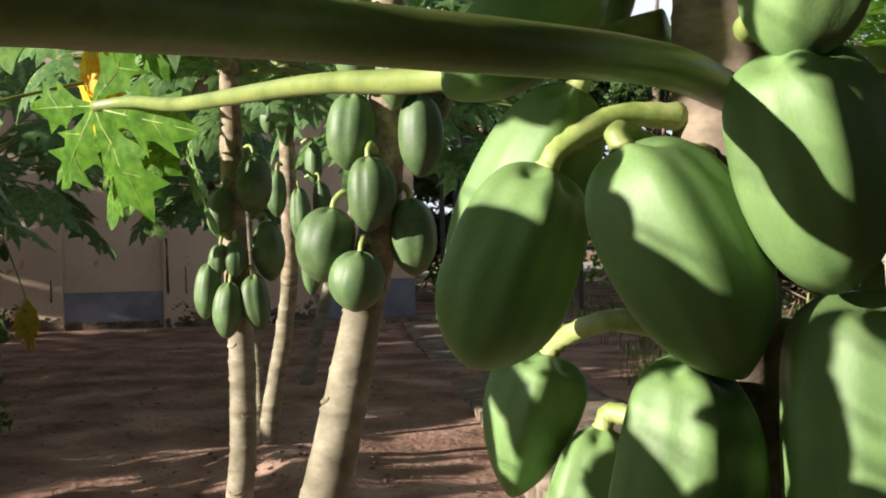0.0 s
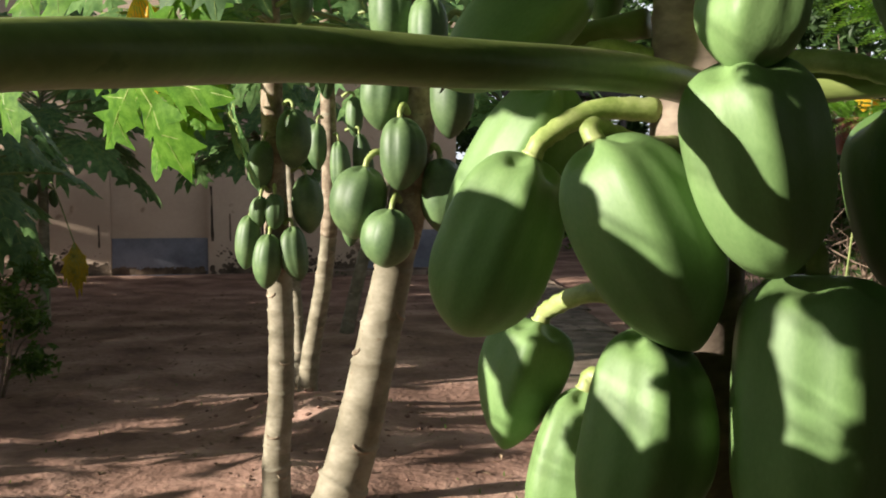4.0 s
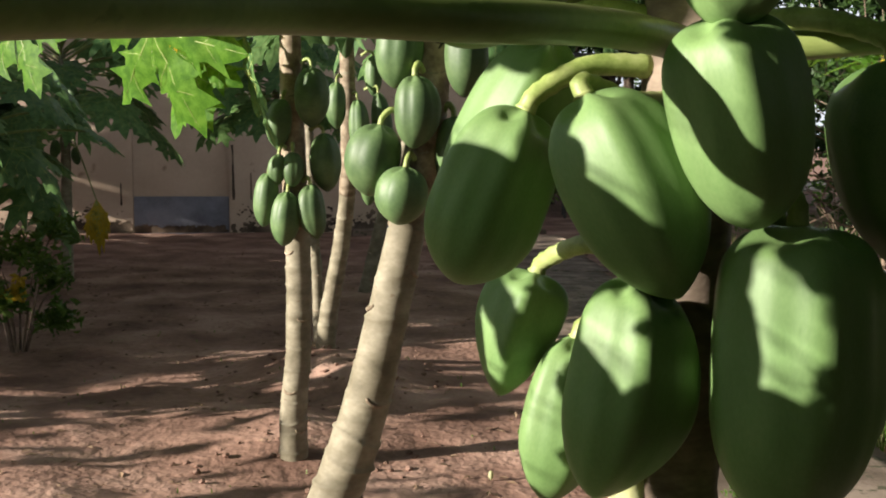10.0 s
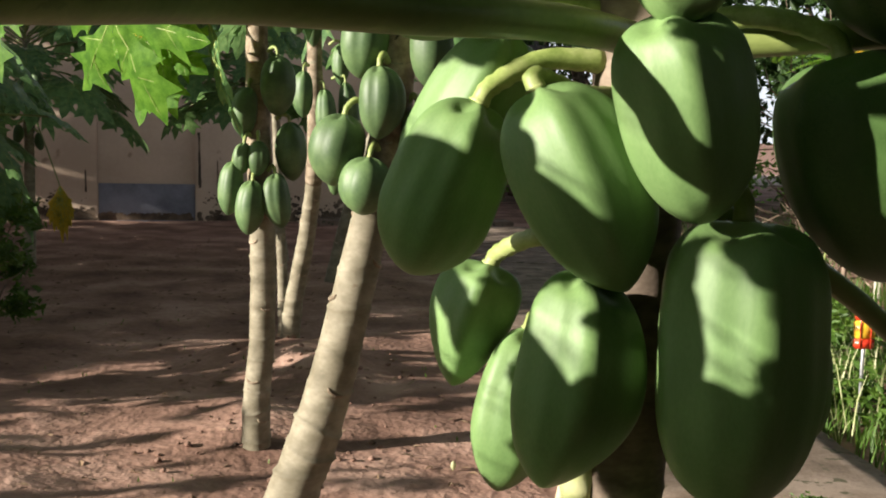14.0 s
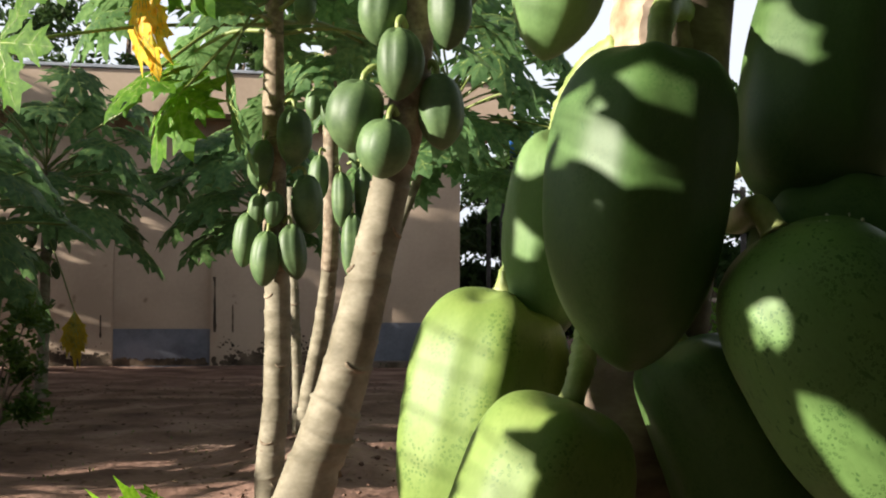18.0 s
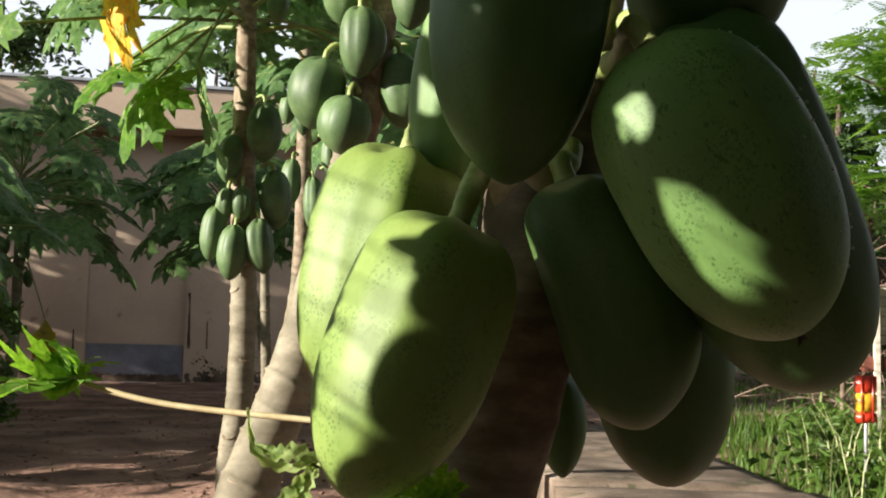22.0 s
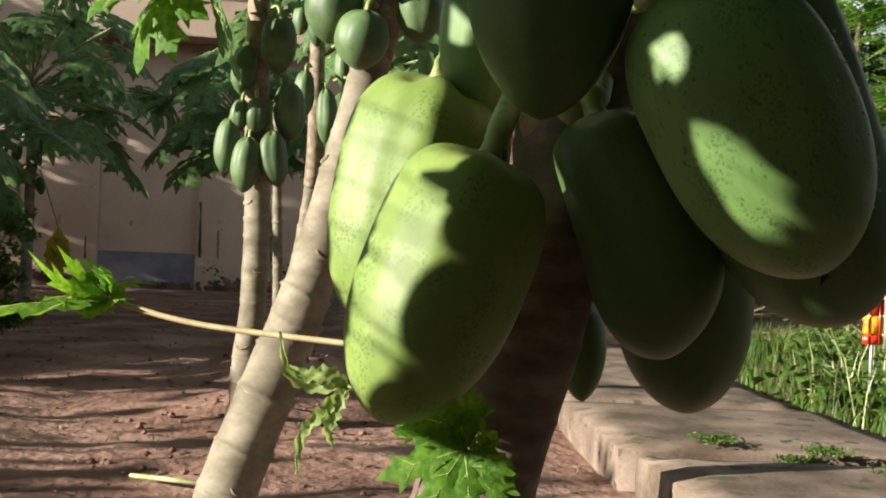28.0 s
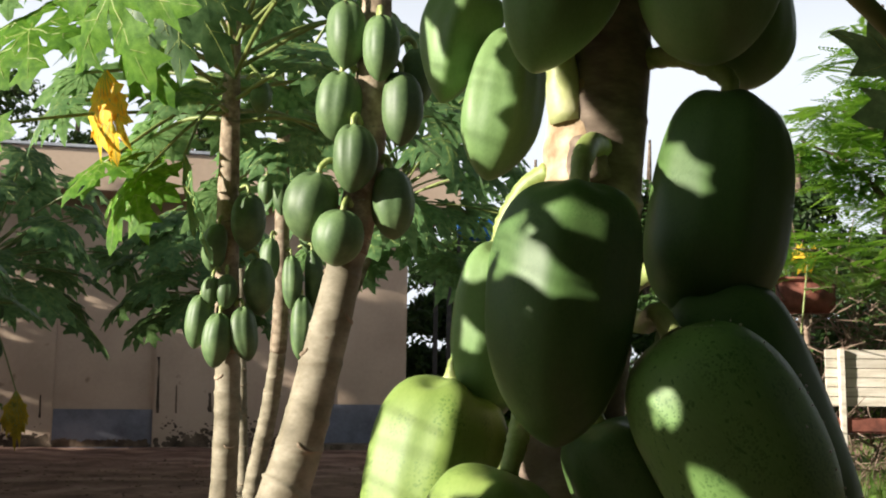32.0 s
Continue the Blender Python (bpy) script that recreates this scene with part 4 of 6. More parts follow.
shade_leaf((-0.291, 0.341, 1.936), 0.10, (-0.65, 0.76, 0.08), (-0.58, -0.56, 0.60), OVAL_SET, 0)
shade_leaf((-0.470, 0.438, 2.077), 0.10, (-0.31, -0.69, -0.66), (-0.89, -0.03, 0.45), OVAL_SET, 1)
shade_leaf((-0.326, 0.399, 1.486), 0.06, (-0.29, 0.76, -0.57), (-0.96, -0.24, 0.16), OVAL_SET, 3)
shade_leaf((-0.432, 0.824, 1.684), 0.13, (-0.44, -0.51, -0.74), (-0.48, -0.56, 0.67), OVAL_SET, 0)
shade_leaf((-0.535, 0.613, 1.958), 0.06, (0.33, -0.72, -0.61), (-0.87, -0.49, 0.10), OVAL_SET, 1)
shade_leaf((-0.420, 0.406, 1.367), 0.06, (0.39, -0.92, 0.00), (-0.65, -0.27, 0.71), OVAL_SET, 0)
shade_leaf((-0.621, 0.611, 1.888), 0.06, (-0.17, -0.04, -0.98), (-0.78, -0.60, 0.17), OVAL_SET, 1)
shade_leaf((-0.528, 0.686, 1.434), 0.17, (0.10, -0.47, -0.88), (-0.83, -0.53, 0.19), OVAL_SET, 1)
shade_leaf((-0.639, 0.564, 1.191), 0.06, (-0.35, 0.64, -0.68), (-0.74, 0.25, 0.62), OVAL_SET, 0)
shade_leaf((-0.777, 0.342, 1.209), 0.06, (-0.65, 0.60, -0.46), (-0.74, -0.63, 0.24), OVAL_SET, 0)
shade_leaf((-0.610, 0.575, 1.088), 0.10, (-0.27, 0.88, -0.39), (-0.94, -0.17, 0.28), OVAL_SET, 1)
shade_leaf((-0.562, 0.642, 1.743), 0.06, (0.20, 0.92, -0.33), (-0.87, 0.33, 0.38), OVAL_SET, 0)
shade_leaf((-0.567, 0.389, 1.055), 0.06, (0.68, 0.29, -0.67), (-0.29, -0.74, -0.61), OVAL_SET, 1)
shade_leaf((-0.540, 0.451, 1.780), 0.08, (-0.74, 0.53, -0.42), (-0.68, -0.58, 0.45), OVAL_SET, 0)
shade_leaf((-0.498, 0.464, 1.098), 0.06, (-0.22, 0.97, -0.08), (-0.98, -0.21, 0.06), OVAL_SET, 1)
shade_leaf((-0.528, 0.392, 1.791), 0.06, (0.31, -0.25, 0.92), (-0.92, 0.15, 0.35), OVAL_SET, 1)
shade_leaf((-0.447, 0.308, 1.363), 0.06, (-0.01, 0.97, -0.24), (-0.98, 0.05, 0.20), OVAL_SET, 0)
shade_leaf((-0.613, 0.581, 1.253), 0.06, (-0.39, 0.21, -0.89), (-0.58, -0.81, 0.06), OVAL_SET, 1)
shade_leaf((-0.579, 0.324, 1.202), 0.08, (-0.42, 0.91, -0.03), (-0.91, -0.42, 0.04), OVAL_SET, 0)
shade_leaf((-0.667, 0.303, 1.462), 0.06, (-0.86, -0.50, 0.08), (0.26, -0.57, -0.78), OVAL_SET, 0)
shade_leaf((-0.726, 0.316, 1.521), 0.10, (0.82, -0.38, -0.43), (-0.45, -0.89, -0.05), OVAL_SET, 1)
shade_leaf((-0.346, 0.391, 1.692), 0.06, (0.43, -0.77, 0.47), (-0.70, -0.61, -0.37), OVAL_SET, 3)
shade_leaf((-0.344, 0.278, 1.157), 0.08, (0.40, 0.92, -0.06), (-0.74, 0.36, 0.57), OVAL_SET, 0)
shade_leaf((-0.488, 0.390, 1.291), 0.08, (0.38, -0.92, 0.03), (-0.92, -0.39, -0.06), OVAL_SET, 1)
shade_leaf((-0.639, 0.443, 1.449), 0.10, (-0.49, 0.81, -0.32), (-0.85, -0.37, 0.38), OVAL_SET, 0)
shade_leaf((-0.565, 0.420, 1.001), 0.06, (-0.42, 0.90, 0.10), (-0.90, -0.40, -0.17), OVAL_SET, 0)
shade_leaf((-0.690, 0.441, 1.119), 0.06, (0.78, -0.62, -0.07), (-0.41, -0.59, 0.69), OVAL_SET, 3)
shade_leaf((-0.601, 0.470, 1.678), 0.17, (0.15, 0.96, -0.21), (-0.97, 0.10, -0.23), OVAL_SET, 1)
shade_leaf((-0.462, 0.296, 1.807), 0.08, (0.41, 0.79, -0.46), (-0.90, 0.43, -0.06), OVAL_SET, 3)
shade_leaf((-0.614, 0.639, 1.570), 0.08, (-0.55, 0.45, -0.71), (-0.81, -0.51, 0.30), OVAL_SET, 1)
shade_leaf((-0.561, 0.377, 1.397), 0.06, (-0.77, 0.16, -0.62), (-0.56, 0.31, 0.77), OVAL_SET, 0)
shade_leaf((-0.720, 0.533, 1.176), 0.06, (-0.52, 0.58, -0.63), (-0.79, -0.61, 0.09), OVAL_SET, 3)
shade_leaf((-0.868, 0.559, 1.296), 0.13, (0.80, -0.46, -0.38), (-0.27, -0.85, 0.46), OVAL_SET, 1)
shade_leaf((-0.766, 0.426, 1.149), 0.08, (0.34, -0.84, -0.42), (-0.62, -0.54, 0.57), OVAL_SET, 3)
shade_leaf((-0.510, 0.510, 1.009), 0.06, (0.41, -0.72, -0.56), (-0.89, -0.46, -0.07), OVAL_SET, 0)
shade_leaf((-0.588, 0.437, 1.191), 0.08, (-0.50, 0.00, -0.86), (-0.86, -0.06, 0.50), OVAL_SET, 0)
shade_leaf((-0.500, 0.581, 1.569), 0.13, (0.41, 0.86, 0.32), (-0.47, 0.49, -0.74), OVAL_SET, 1)
shade_leaf((-0.508, 0.526, 1.731), 0.06, (-0.13, -0.93, -0.34), (-0.58, -0.21, 0.79), OVAL_SET, 2)
shade_leaf((-0.293, 0.391, 1.214), 0.06, (-0.05, -0.06, -1.00), (-0.93, -0.36, 0.07), OVAL_SET, 0)
leaf(near_tree, (0.20, 0.93, 1.82), (-0.633, 1.985, 1.885), 0.25, (0.42, 0.05, -1), (-0.55, -0.80, 0.10), thick=0.0125, meshes=HANG_LEAF, pick=0,
     mids=[(0.012, 1.05, 1.795), (-0.155, 1.32, 1.827), (-0.406, 1.725, 1.855), (-0.546, 1.926, 1.885)], label="sunlit bright green lobed leaf")
young = leaf(near_tree, (0.145, 0.86, 0.832), (-0.218, 0.93, 0.868), 0.12, (-1, 0.0, -0.10), (0.0, -0.15, 1), thick=0.0028, girth=(1.0, 1.0, 1.0), meshes=FLAT_LEAF, pick=0, mat=PETIOLE_TAN,
             mids=[(0.01, 0.89, 0.838), (-0.12, 0.915, 0.846), (-0.19, 0.927, 0.858)], label="drooping young leaf")
for ahead_, size_, k in (((0.15, -0.2, 1), 0.036, 2), ((-0.5, -0.3, 1), 0.045, 1), ((0.7, -0.3, 0.7), 0.032, 0), ((-0.4, -0.4, -0.6), 0.035, 1), ((-1, -0.2, 0.0), 0.06, 2)):
    lobe_ = part("leaf_lobe", CURL_SET[k], None, young, "curled bright green lobe")
    lobe_.matrix_local = aim(Vector((-0.218, 0.93, 0.868)) - near_tree.location, ahead_, (-0.6, -0.7, 0.4)) @ Matrix.Scale(size_, 4)
wither = part("petiole", tube(bmesh.new(), spline([Vector(v) - near_tree.location for v in ((0.10, 0.83, 0.745), (0.06, 0.81, 0.79), (0.022, 0.80, 0.812))], 6), 0.0018, 8), PETIOLE_PALE, near_tree)


def ribbon(points, wide, seed):
    """A curled, crinkled lobe: a strip with wavy edges along a line."""
    line = spline(points, 7)
    bm, prev = bmesh.new(), None
    for i, p in enumerate(line):
        u = i / (len(line) - 1)
        d = (line[min(i + 1, len(line) - 1)] - line[max(i - 1, 0)]).normalized()
        side = d.cross(Vector((0.25, -0.9, 0.3))).normalized()
        up = side.cross(d)
        half = wide * (0.25 + 0.75 * math.sin(math.pi * min(1.0, 0.12 + u * 0.95)))
        row = [bm.verts.new(p + side * (half * q * (1 + 0.35 * math.sin(i * 1.9 + seed + q))) + up * (0.35 * wide * (q * q - 0.4) + 0.25 * wide * math.sin(i * 1.3 + 3 * q + seed))) for q in (-1, -0.5, 0, 0.5, 1)]
        if prev:
            for k in range(4):
                bm.faces.new((prev[k], prev[k + 1], row[k + 1], row[k]))
        prev = row
    return bm


wither_at = Vector((0.022, 0.80, 0.812)) - near_tree.location
for shape, wide, sd in ((((0, 0, 0), (-0.028, 0, -0.003), (-0.048, -0.005, 0.010), (-0.056, 0, 0.042)), 0.0042, 1), (((0, 0, 0), (-0.014, -0.004, 0.009), (-0.032, -0.004, 0.008), (-0.048, 0, 0.014)), 0.0068, 2),
                        (((0, 0, 0), (-0.016, -0.006, -0.018), (-0.034, -0.006, -0.040), (-0.038, 0, -0.072)), 0.0050, 3), (((0, 0, 0), (-0.008, -0.006, -0.016), (-0.013, -0.006, -0.034), (-0.010, 0, -0.048)), 0.0062, 4)):
    part("leaf_lobe", ribbon([wither_at + Vector(v) for v in shape], wide, sd), LEAF_PALE, wither, "withered pale green curled lobe")
leaf(near_tree, (0.12, 0.80, 0.70), (0.118, 0.745, 0.776), 0.070, (-1.0, -0.15, -0.30), (-0.25, -0.85, 0.42), thick=0.0024, meshes=BROAD_NEW, pick=0, label="small bright green leaf")
leaf(near_tree, (0.12, 0.80, 0.70), (0.108, 0.755, 0.792), 0.045, (-0.75, -0.2, 0.55), (-0.35, -0.85, 0.35), thick=0.002, meshes=BROAD_NEW, pick=0)
leaf(near_tree, (0.12, 0.80, 0.68), (0.125, 0.750, 0.772), 0.040, (0.6, -0.3, -0.55), (0.2, -0.75, 0.5), thick=0.002, meshes=NEW_SET, pick=0)
leaf(near_tree, (0.12, 0.80, 0.68), (0.120, 0.740, 0.765), 0.042, (0.1, -0.3, -0.9), (-0.3, -0.85, 0.4), thick=0.002, meshes=BROAD_NEW, pick=0)
leaf(near_tree, (0.27, 0.87, 1.75), (0.95, 0.72, 1.72), 0.38, thick=0.013, pick=1)
leaf(near_tree, (0.25, 0.93, 1.95), (0.60, 1.45, 2.35), 0.40, thick=0.012, pick=1)
leaf(near_tree, (0.26, 0.87, 2.0), (0.75, 0.45, 2.55), 0.38, thick=0.011, pick=2)
leaf(near_tree, (0.235, 0.89, 2.05), (0.15, 0.70, 2.65), 0.30, thick=0.009, pick=3)
crown(near_tree, (0.235, 0.89, 2.22), 22, 0.85, 0.42, 19, (0.05, 0.75), thick=0.010)
leaf(near_tree, (0.27, 0.85, 1.62), (0.62, 0.90, 1.36), 0.22, thick=0.011, pick=0, mat=PETIOLE)


# ---------------------------------------------------------------- the papaya trees behind
def grove_tree(label, line, radii, fruits, mat_trunk, group, seed, fruit_label, step=0.125):
    tree = thing("papaya_tree", (line[0][0], line[0][1], 0), label, "tree", "papaya trees in the yard")
    part("trunk", trunk_mesh([Vector(v) - tree.location for v in line], radii, mat_trunk, seed, 24, step=step), mat_trunk, tree, "pale grey ringed trunk")
    if fruits:
        low = min(f_[2][2] for f_ in fruits) + 0.06
        up = [(p, r) for p, r in zip(spline(line, 34), lerp_radii(radii, 34 * (len(line) - 1) + 1)) if p.z > low]
        sleeve = tube(bmesh.new(), [p - tree.location for p, _ in up], [r * (1.075 + 0.05 * noise.noise(p * 9)) for p, r in up], 20)
        part("upper_trunk", sleeve, BARK_SCAR, tree, "brown scarred upper trunk between the fruit")
    scars(tree, line, radii, seed + 1, 18, BARK_SCAR, 0.032)
    for _, top, tip, width in fruits:
        z = top[2] + 0.03
        best = min(spline(line, 10), key=lambda p: abs(p.z - z))
        root = best.lerp(Vector(top), 0.55)
        papaya((top, tip, width), fruit_label, FRUIT_FAR, root, stalk=0.008, group=group, ribs=0.075, black_tip=False, bow=0.03, full=0.5, taper=2.2, grooves=True)
    return tree


MT = [(-0.62, 2.96, -0.05), (-0.56, 2.98, 0.22), (-0.46, 3.01, 0.52), (-0.36, 3.04, 0.82), (-0.285, 3.055, 1.13), (-0.225, 3.08, 1.42), (-0.17, 3.09, 1.70), (-0.145, 3.10, 2.10), (-0.13, 3.10, 2.7)]
mt = grove_tree("leaning papaya tree with a pale trunk and green fruit", MT, [0.092, 0.087, 0.080, 0.071, 0.063, 0.056, 0.053, 0.05, 0.035], [
    ("m0", (-0.301, 3.030, 1.722), (-0.338, 3.030, 1.505), 0.163),
    ("m1", (-0.221, 2.980, 1.598), (-0.242, 2.980, 1.424), 0.151),
    ("m2", (-0.197, 2.980, 1.861), (-0.197, 2.980, 1.646), 0.133),
    ("m3", (-0.087, 3.060, 1.746), (-0.071, 3.060, 1.517), 0.135),
    ("m4", (-0.241, 3.050, 2.045), (-0.259, 3.050, 1.821), 0.140),
    ("m5", (-0.055, 3.000, 2.033), (-0.055, 3.000, 1.794), 0.124),
    ("m6", (-0.118, 2.970, 2.201), (-0.119, 2.970, 1.988), 0.112),
    ("m7", (-0.233, 3.030, 2.266), (-0.227, 3.030, 2.045), 0.126),
    ("m8", (-0.016, 3.120, 2.144), (-0.013, 3.120, 1.941), 0.108),
], BARK, "papayas on the leaning tree", 12, "ribbed green papaya on the leaning tree")
crown(mt, (-0.13, 3.1, 2.85), 11, 0.8, 0.34, 4, (-0.15, 1.0))
LT = [(-1.0, 5.2, -0.05), (-0.995, 5.17, 0.3), (-0.97, 5.17, 0.6), (-0.968, 5.17, 1.09), (-0.995, 5.17, 1.73), (-1.005, 5.18, 2.3), (-1.012, 5.2, 3.0)]
lt = grove_tree("upright papaya tree with a pale trunk and lobed leaves", LT, [0.075, 0.068, 0.064, 0.062, 0.055, 0.046, 0.035], [
    ("l0", (-0.990, 5.030, 1.429), (-1.012, 5.030, 1.156), 0.142),
    ("l1", (-1.088, 5.050, 1.518), (-1.115, 5.050, 1.248), 0.121),
    ("l2", (-0.885, 5.050, 1.465), (-0.848, 5.050, 1.191), 0.137),
    ("l3", (-0.968, 5.050, 1.617), (-0.972, 5.050, 1.442), 0.105),
    ("l4", (-1.036, 5.050, 1.607), (-1.049, 5.050, 1.449), 0.088),
    ("l5", (-0.882, 5.080, 2.031), (-0.880, 5.080, 1.733), 0.168),
    ("l6", (-1.026, 5.100, 1.876), (-1.053, 5.100, 1.629), 0.126),
    ("l7", (-0.835, 5.150, 1.714), (-0.814, 5.150, 1.418), 0.155),
    ("l8", (-0.849, 5.100, 2.616), (-0.843, 5.100, 2.431), 0.108),
], BARK, "papayas on the upright tree", 31, "small green papaya in a cluster on the upright tree")
crown(lt, (-1.01, 5.2, 2.95), 26, 0.95, 0.34, 7, (-0.85, 0.9))
KT = [(-1.30, 7.6, -0.05), (-1.25, 7.58, 0.1), (-1.2, 7.5, 0.45), (-1.07, 7.3, 1.02), (-1.0, 7.1, 1.55), (-1.015, 7.1, 2.5), (-1.02, 7.1, 3.0)]
kt = grove_tree("slender papaya tree behind the upright one", KT, [0.085, 0.072, 0.066, 0.058, 0.05, 0.045, 0.035], [
    ("k0", (-0.914, 6.900, 1.949), (-0.903, 6.900, 1.581), 0.135),
    ("k1", (-0.831, 6.900, 1.686), (-0.837, 6.900, 1.248), 0.149),
    ("k2", (-0.988, 6.900, 2.522), (-0.986, 6.900, 2.207), 0.121),
    ("k3", (-1.093, 6.900, 2.482), (-1.094, 6.900, 2.282), 0.106),
    ("k4", (-0.788, 7.000, 2.002), (-0.763, 7.000, 1.499), 0.137),
    ("k5", (-1.049, 6.900, 2.061), (-1.046, 6.900, 1.751), 0.135),
    ("k6", (-0.827, 7.050, 2.241), (-0.820, 7.050, 1.969), 0.115),
], BARK, "papayas on the slender tree", 47, "young green papaya on the slender tree")
crown(kt, (-1.02, 7.1, 3.1), 20, 1.0, 0.42, 9, (-0.8, 0.9))
ST = [(-1.42, 8.3, -0.05), (-1.43, 8.3, 0.5), (-1.46, 8.3, 1.1), (-1.50, 8.3, 2.0)]
st = grove_tree("thin papaya sapling behind the upright tree", ST, [0.045, 0.04, 0.036, 0.03], [], BARK, "", 51, "")


# ---------------------------------------------------------------- papaya trees further left
def bushy(base, height, crown_z, n, reach, size, seed, label, fruits=8, meshes=None, lift=(-0.75, 0.8), lean=0.0):
    x, y = base
    line = [(x, y, -0.05), (x + 0.02 + 0.3 * lean, y, height * 0.4), (x + lean, y + 0.02, height)]
    rad = [0.075, 0.06, 0.04]
    tree = grove_tree(label, line, rad, [], BARK, "", seed, "")
    rnd = random.Random(seed)
    for k in range(fruits):
        a = k * 2.4
        z = crown_z - 0.45 - 0.09 * k
        top = (x + 0.12 * math.cos(a), y + 0.12 * math.sin(a), z)
        papaya((top, (top[0] + 0.03 * math.cos(a), top[1] + 0.03 * math.sin(a), z - rnd.uniform(0.17, 0.26)), rnd.uniform(0.10, 0.15)), "green papaya on a tree by the wall", FRUIT_FAR,
               (x, y, z + 0.03), stalk=0.012, group="papayas on the trees by the wall", ribs=0.06, black_tip=False)
    crown(tree, (x + lean, y, crown_z), n, reach, size, seed, lift, meshes)
    return tree


wall_tree = bushy((-5.15, 12.3), 2.7, 2.75, 34, 1.45, 0.52, 61, "broad papaya tree in front of the beige wall", 9)
side_tree = bushy((-4.35, 8.3), 1.9, 1.95, 24, 0.95, 0.46, 67, "low bushy papaya tree with broad leaves", 5)
mid_tree = bushy((-2.35, 13.5), 2.5, 2.65, 26, 1.05, 0.56, 71, "papaya tree with drooping leaves near the wall", 0, lean=-0.6)
far_tree = bushy((-1.46, 11.2), 3.3, 3.45, 46, 1.3, 0.52, 73, "papaya tree with dark leaves behind the others", 0, lean=1.1, lift=(-1.0, 1.0))
leaf(wall_tree, (-5.1, 12.25, 1.9), (-4.5, 11.6, 1.0), 0.60, (0.1, -0.1, -1), (0.3, -1, 0.2), meshes=WILT_SET, label="hanging yellow-brown wilted leaf")
leaf(side_tree, (-4.35, 8.25, 1.2), (-4.0, 8.0, 1.0), 0.42, (0.05, -0.2, -1), (0.4, -1, 0.2), meshes=WILT_SET, label="hanging yellowing leaf")
leaf(lt, (-1.03, 5.15, 2.62), (-1.47, 4.6, 2.50), 0.46, (0.02, -0.05, -1), (-0.6, -0.8, 0.2), meshes=YELLOW_SET, pick=1, label="dead bright yellow leaf hanging down", thick=0.007)
leaf(lt, (-1.03, 5.1, 2.66), (-1.22, 4.4, 2.58), 0.36, (0.15, -0.2, -1), (-0.6, -0.8, 0.3), meshes=NEW_SET, pick=0, label="sunlit green leaf hanging down")
leaf(lt, (-1.03, 5.1, 2.5), (-1.36, 4.8, 2.03), 0.36, (-0.6, -0.2, -0.75), (-0.5, -0.7, 0.5), meshes=NEW_SET, pick=1, label="drooping sunlit leaf")
leaf(lt, (-1.03, 5.1, 2.55), (-1.50, 4.75, 2.1), 0.30, (-0.8, -0.3, -0.6), (-0.6, -0.6, 0.5), meshes=NEW_SET, pick=0, label="drooping sunlit leaf")
leaf(lt, (-0.98, 5.1, 2.9), (-0.98, 3.9, 2.62), 0.40, (0.15, -0.3, -1), (0.0, -1, 0.4), meshes=LEAF_SET, pick=1)
leaf(lt, (-1.05, 5.15, 2.85), (-1.75, 4.4, 2.62), 0.42, (-0.4, -0.3, -0.6), (-0.2, -0.7, 0.6), meshes=NEW_SET, pick=0)

leaf(lt, (-1.03, 5.15, 2.45), (-1.95, 4.25, 2.14), 0.36, (0.35, -0.3, -1), (-0.55, -0.8, 0.2), meshes=HANG_LEAF, pick=0, label="sunlit bright green lobed leaf", thick=0.009)
leaf(lt, (-1.03, 5.10, 2.62), (-1.13, 4.75, 2.14), 0.52, (0.12, -0.05, -1), (-0.9, -0.35, 0.05), meshes=STRAP_LEAF, pick=0, label="narrow folded leaf hanging straight down", thick=0.008)

# leafy shrub with yellowing shoots in front of the wall
shrub = thing("leafy_shrub", (-3.7, 7.9, 0), "dark leafy shrub with yellow-green shoots", "shrub")
for k in range(9):
    a_ = k * 2.4
    tip_ = Vector((0.34 * math.cos(a_), 0.30 * math.sin(a_), 0.55 + 0.07 * k))
    part("stem", tube(bmesh.new(), spline([(0.04 * math.cos(a_), 0.04 * math.sin(a_), -0.04), tip_ * 0.55 + Vector((0, 0, 0.1)), tip_], 5), lerp_radii([0.012, 0.008, 0.003], 11), 6), TWIG, shrub)


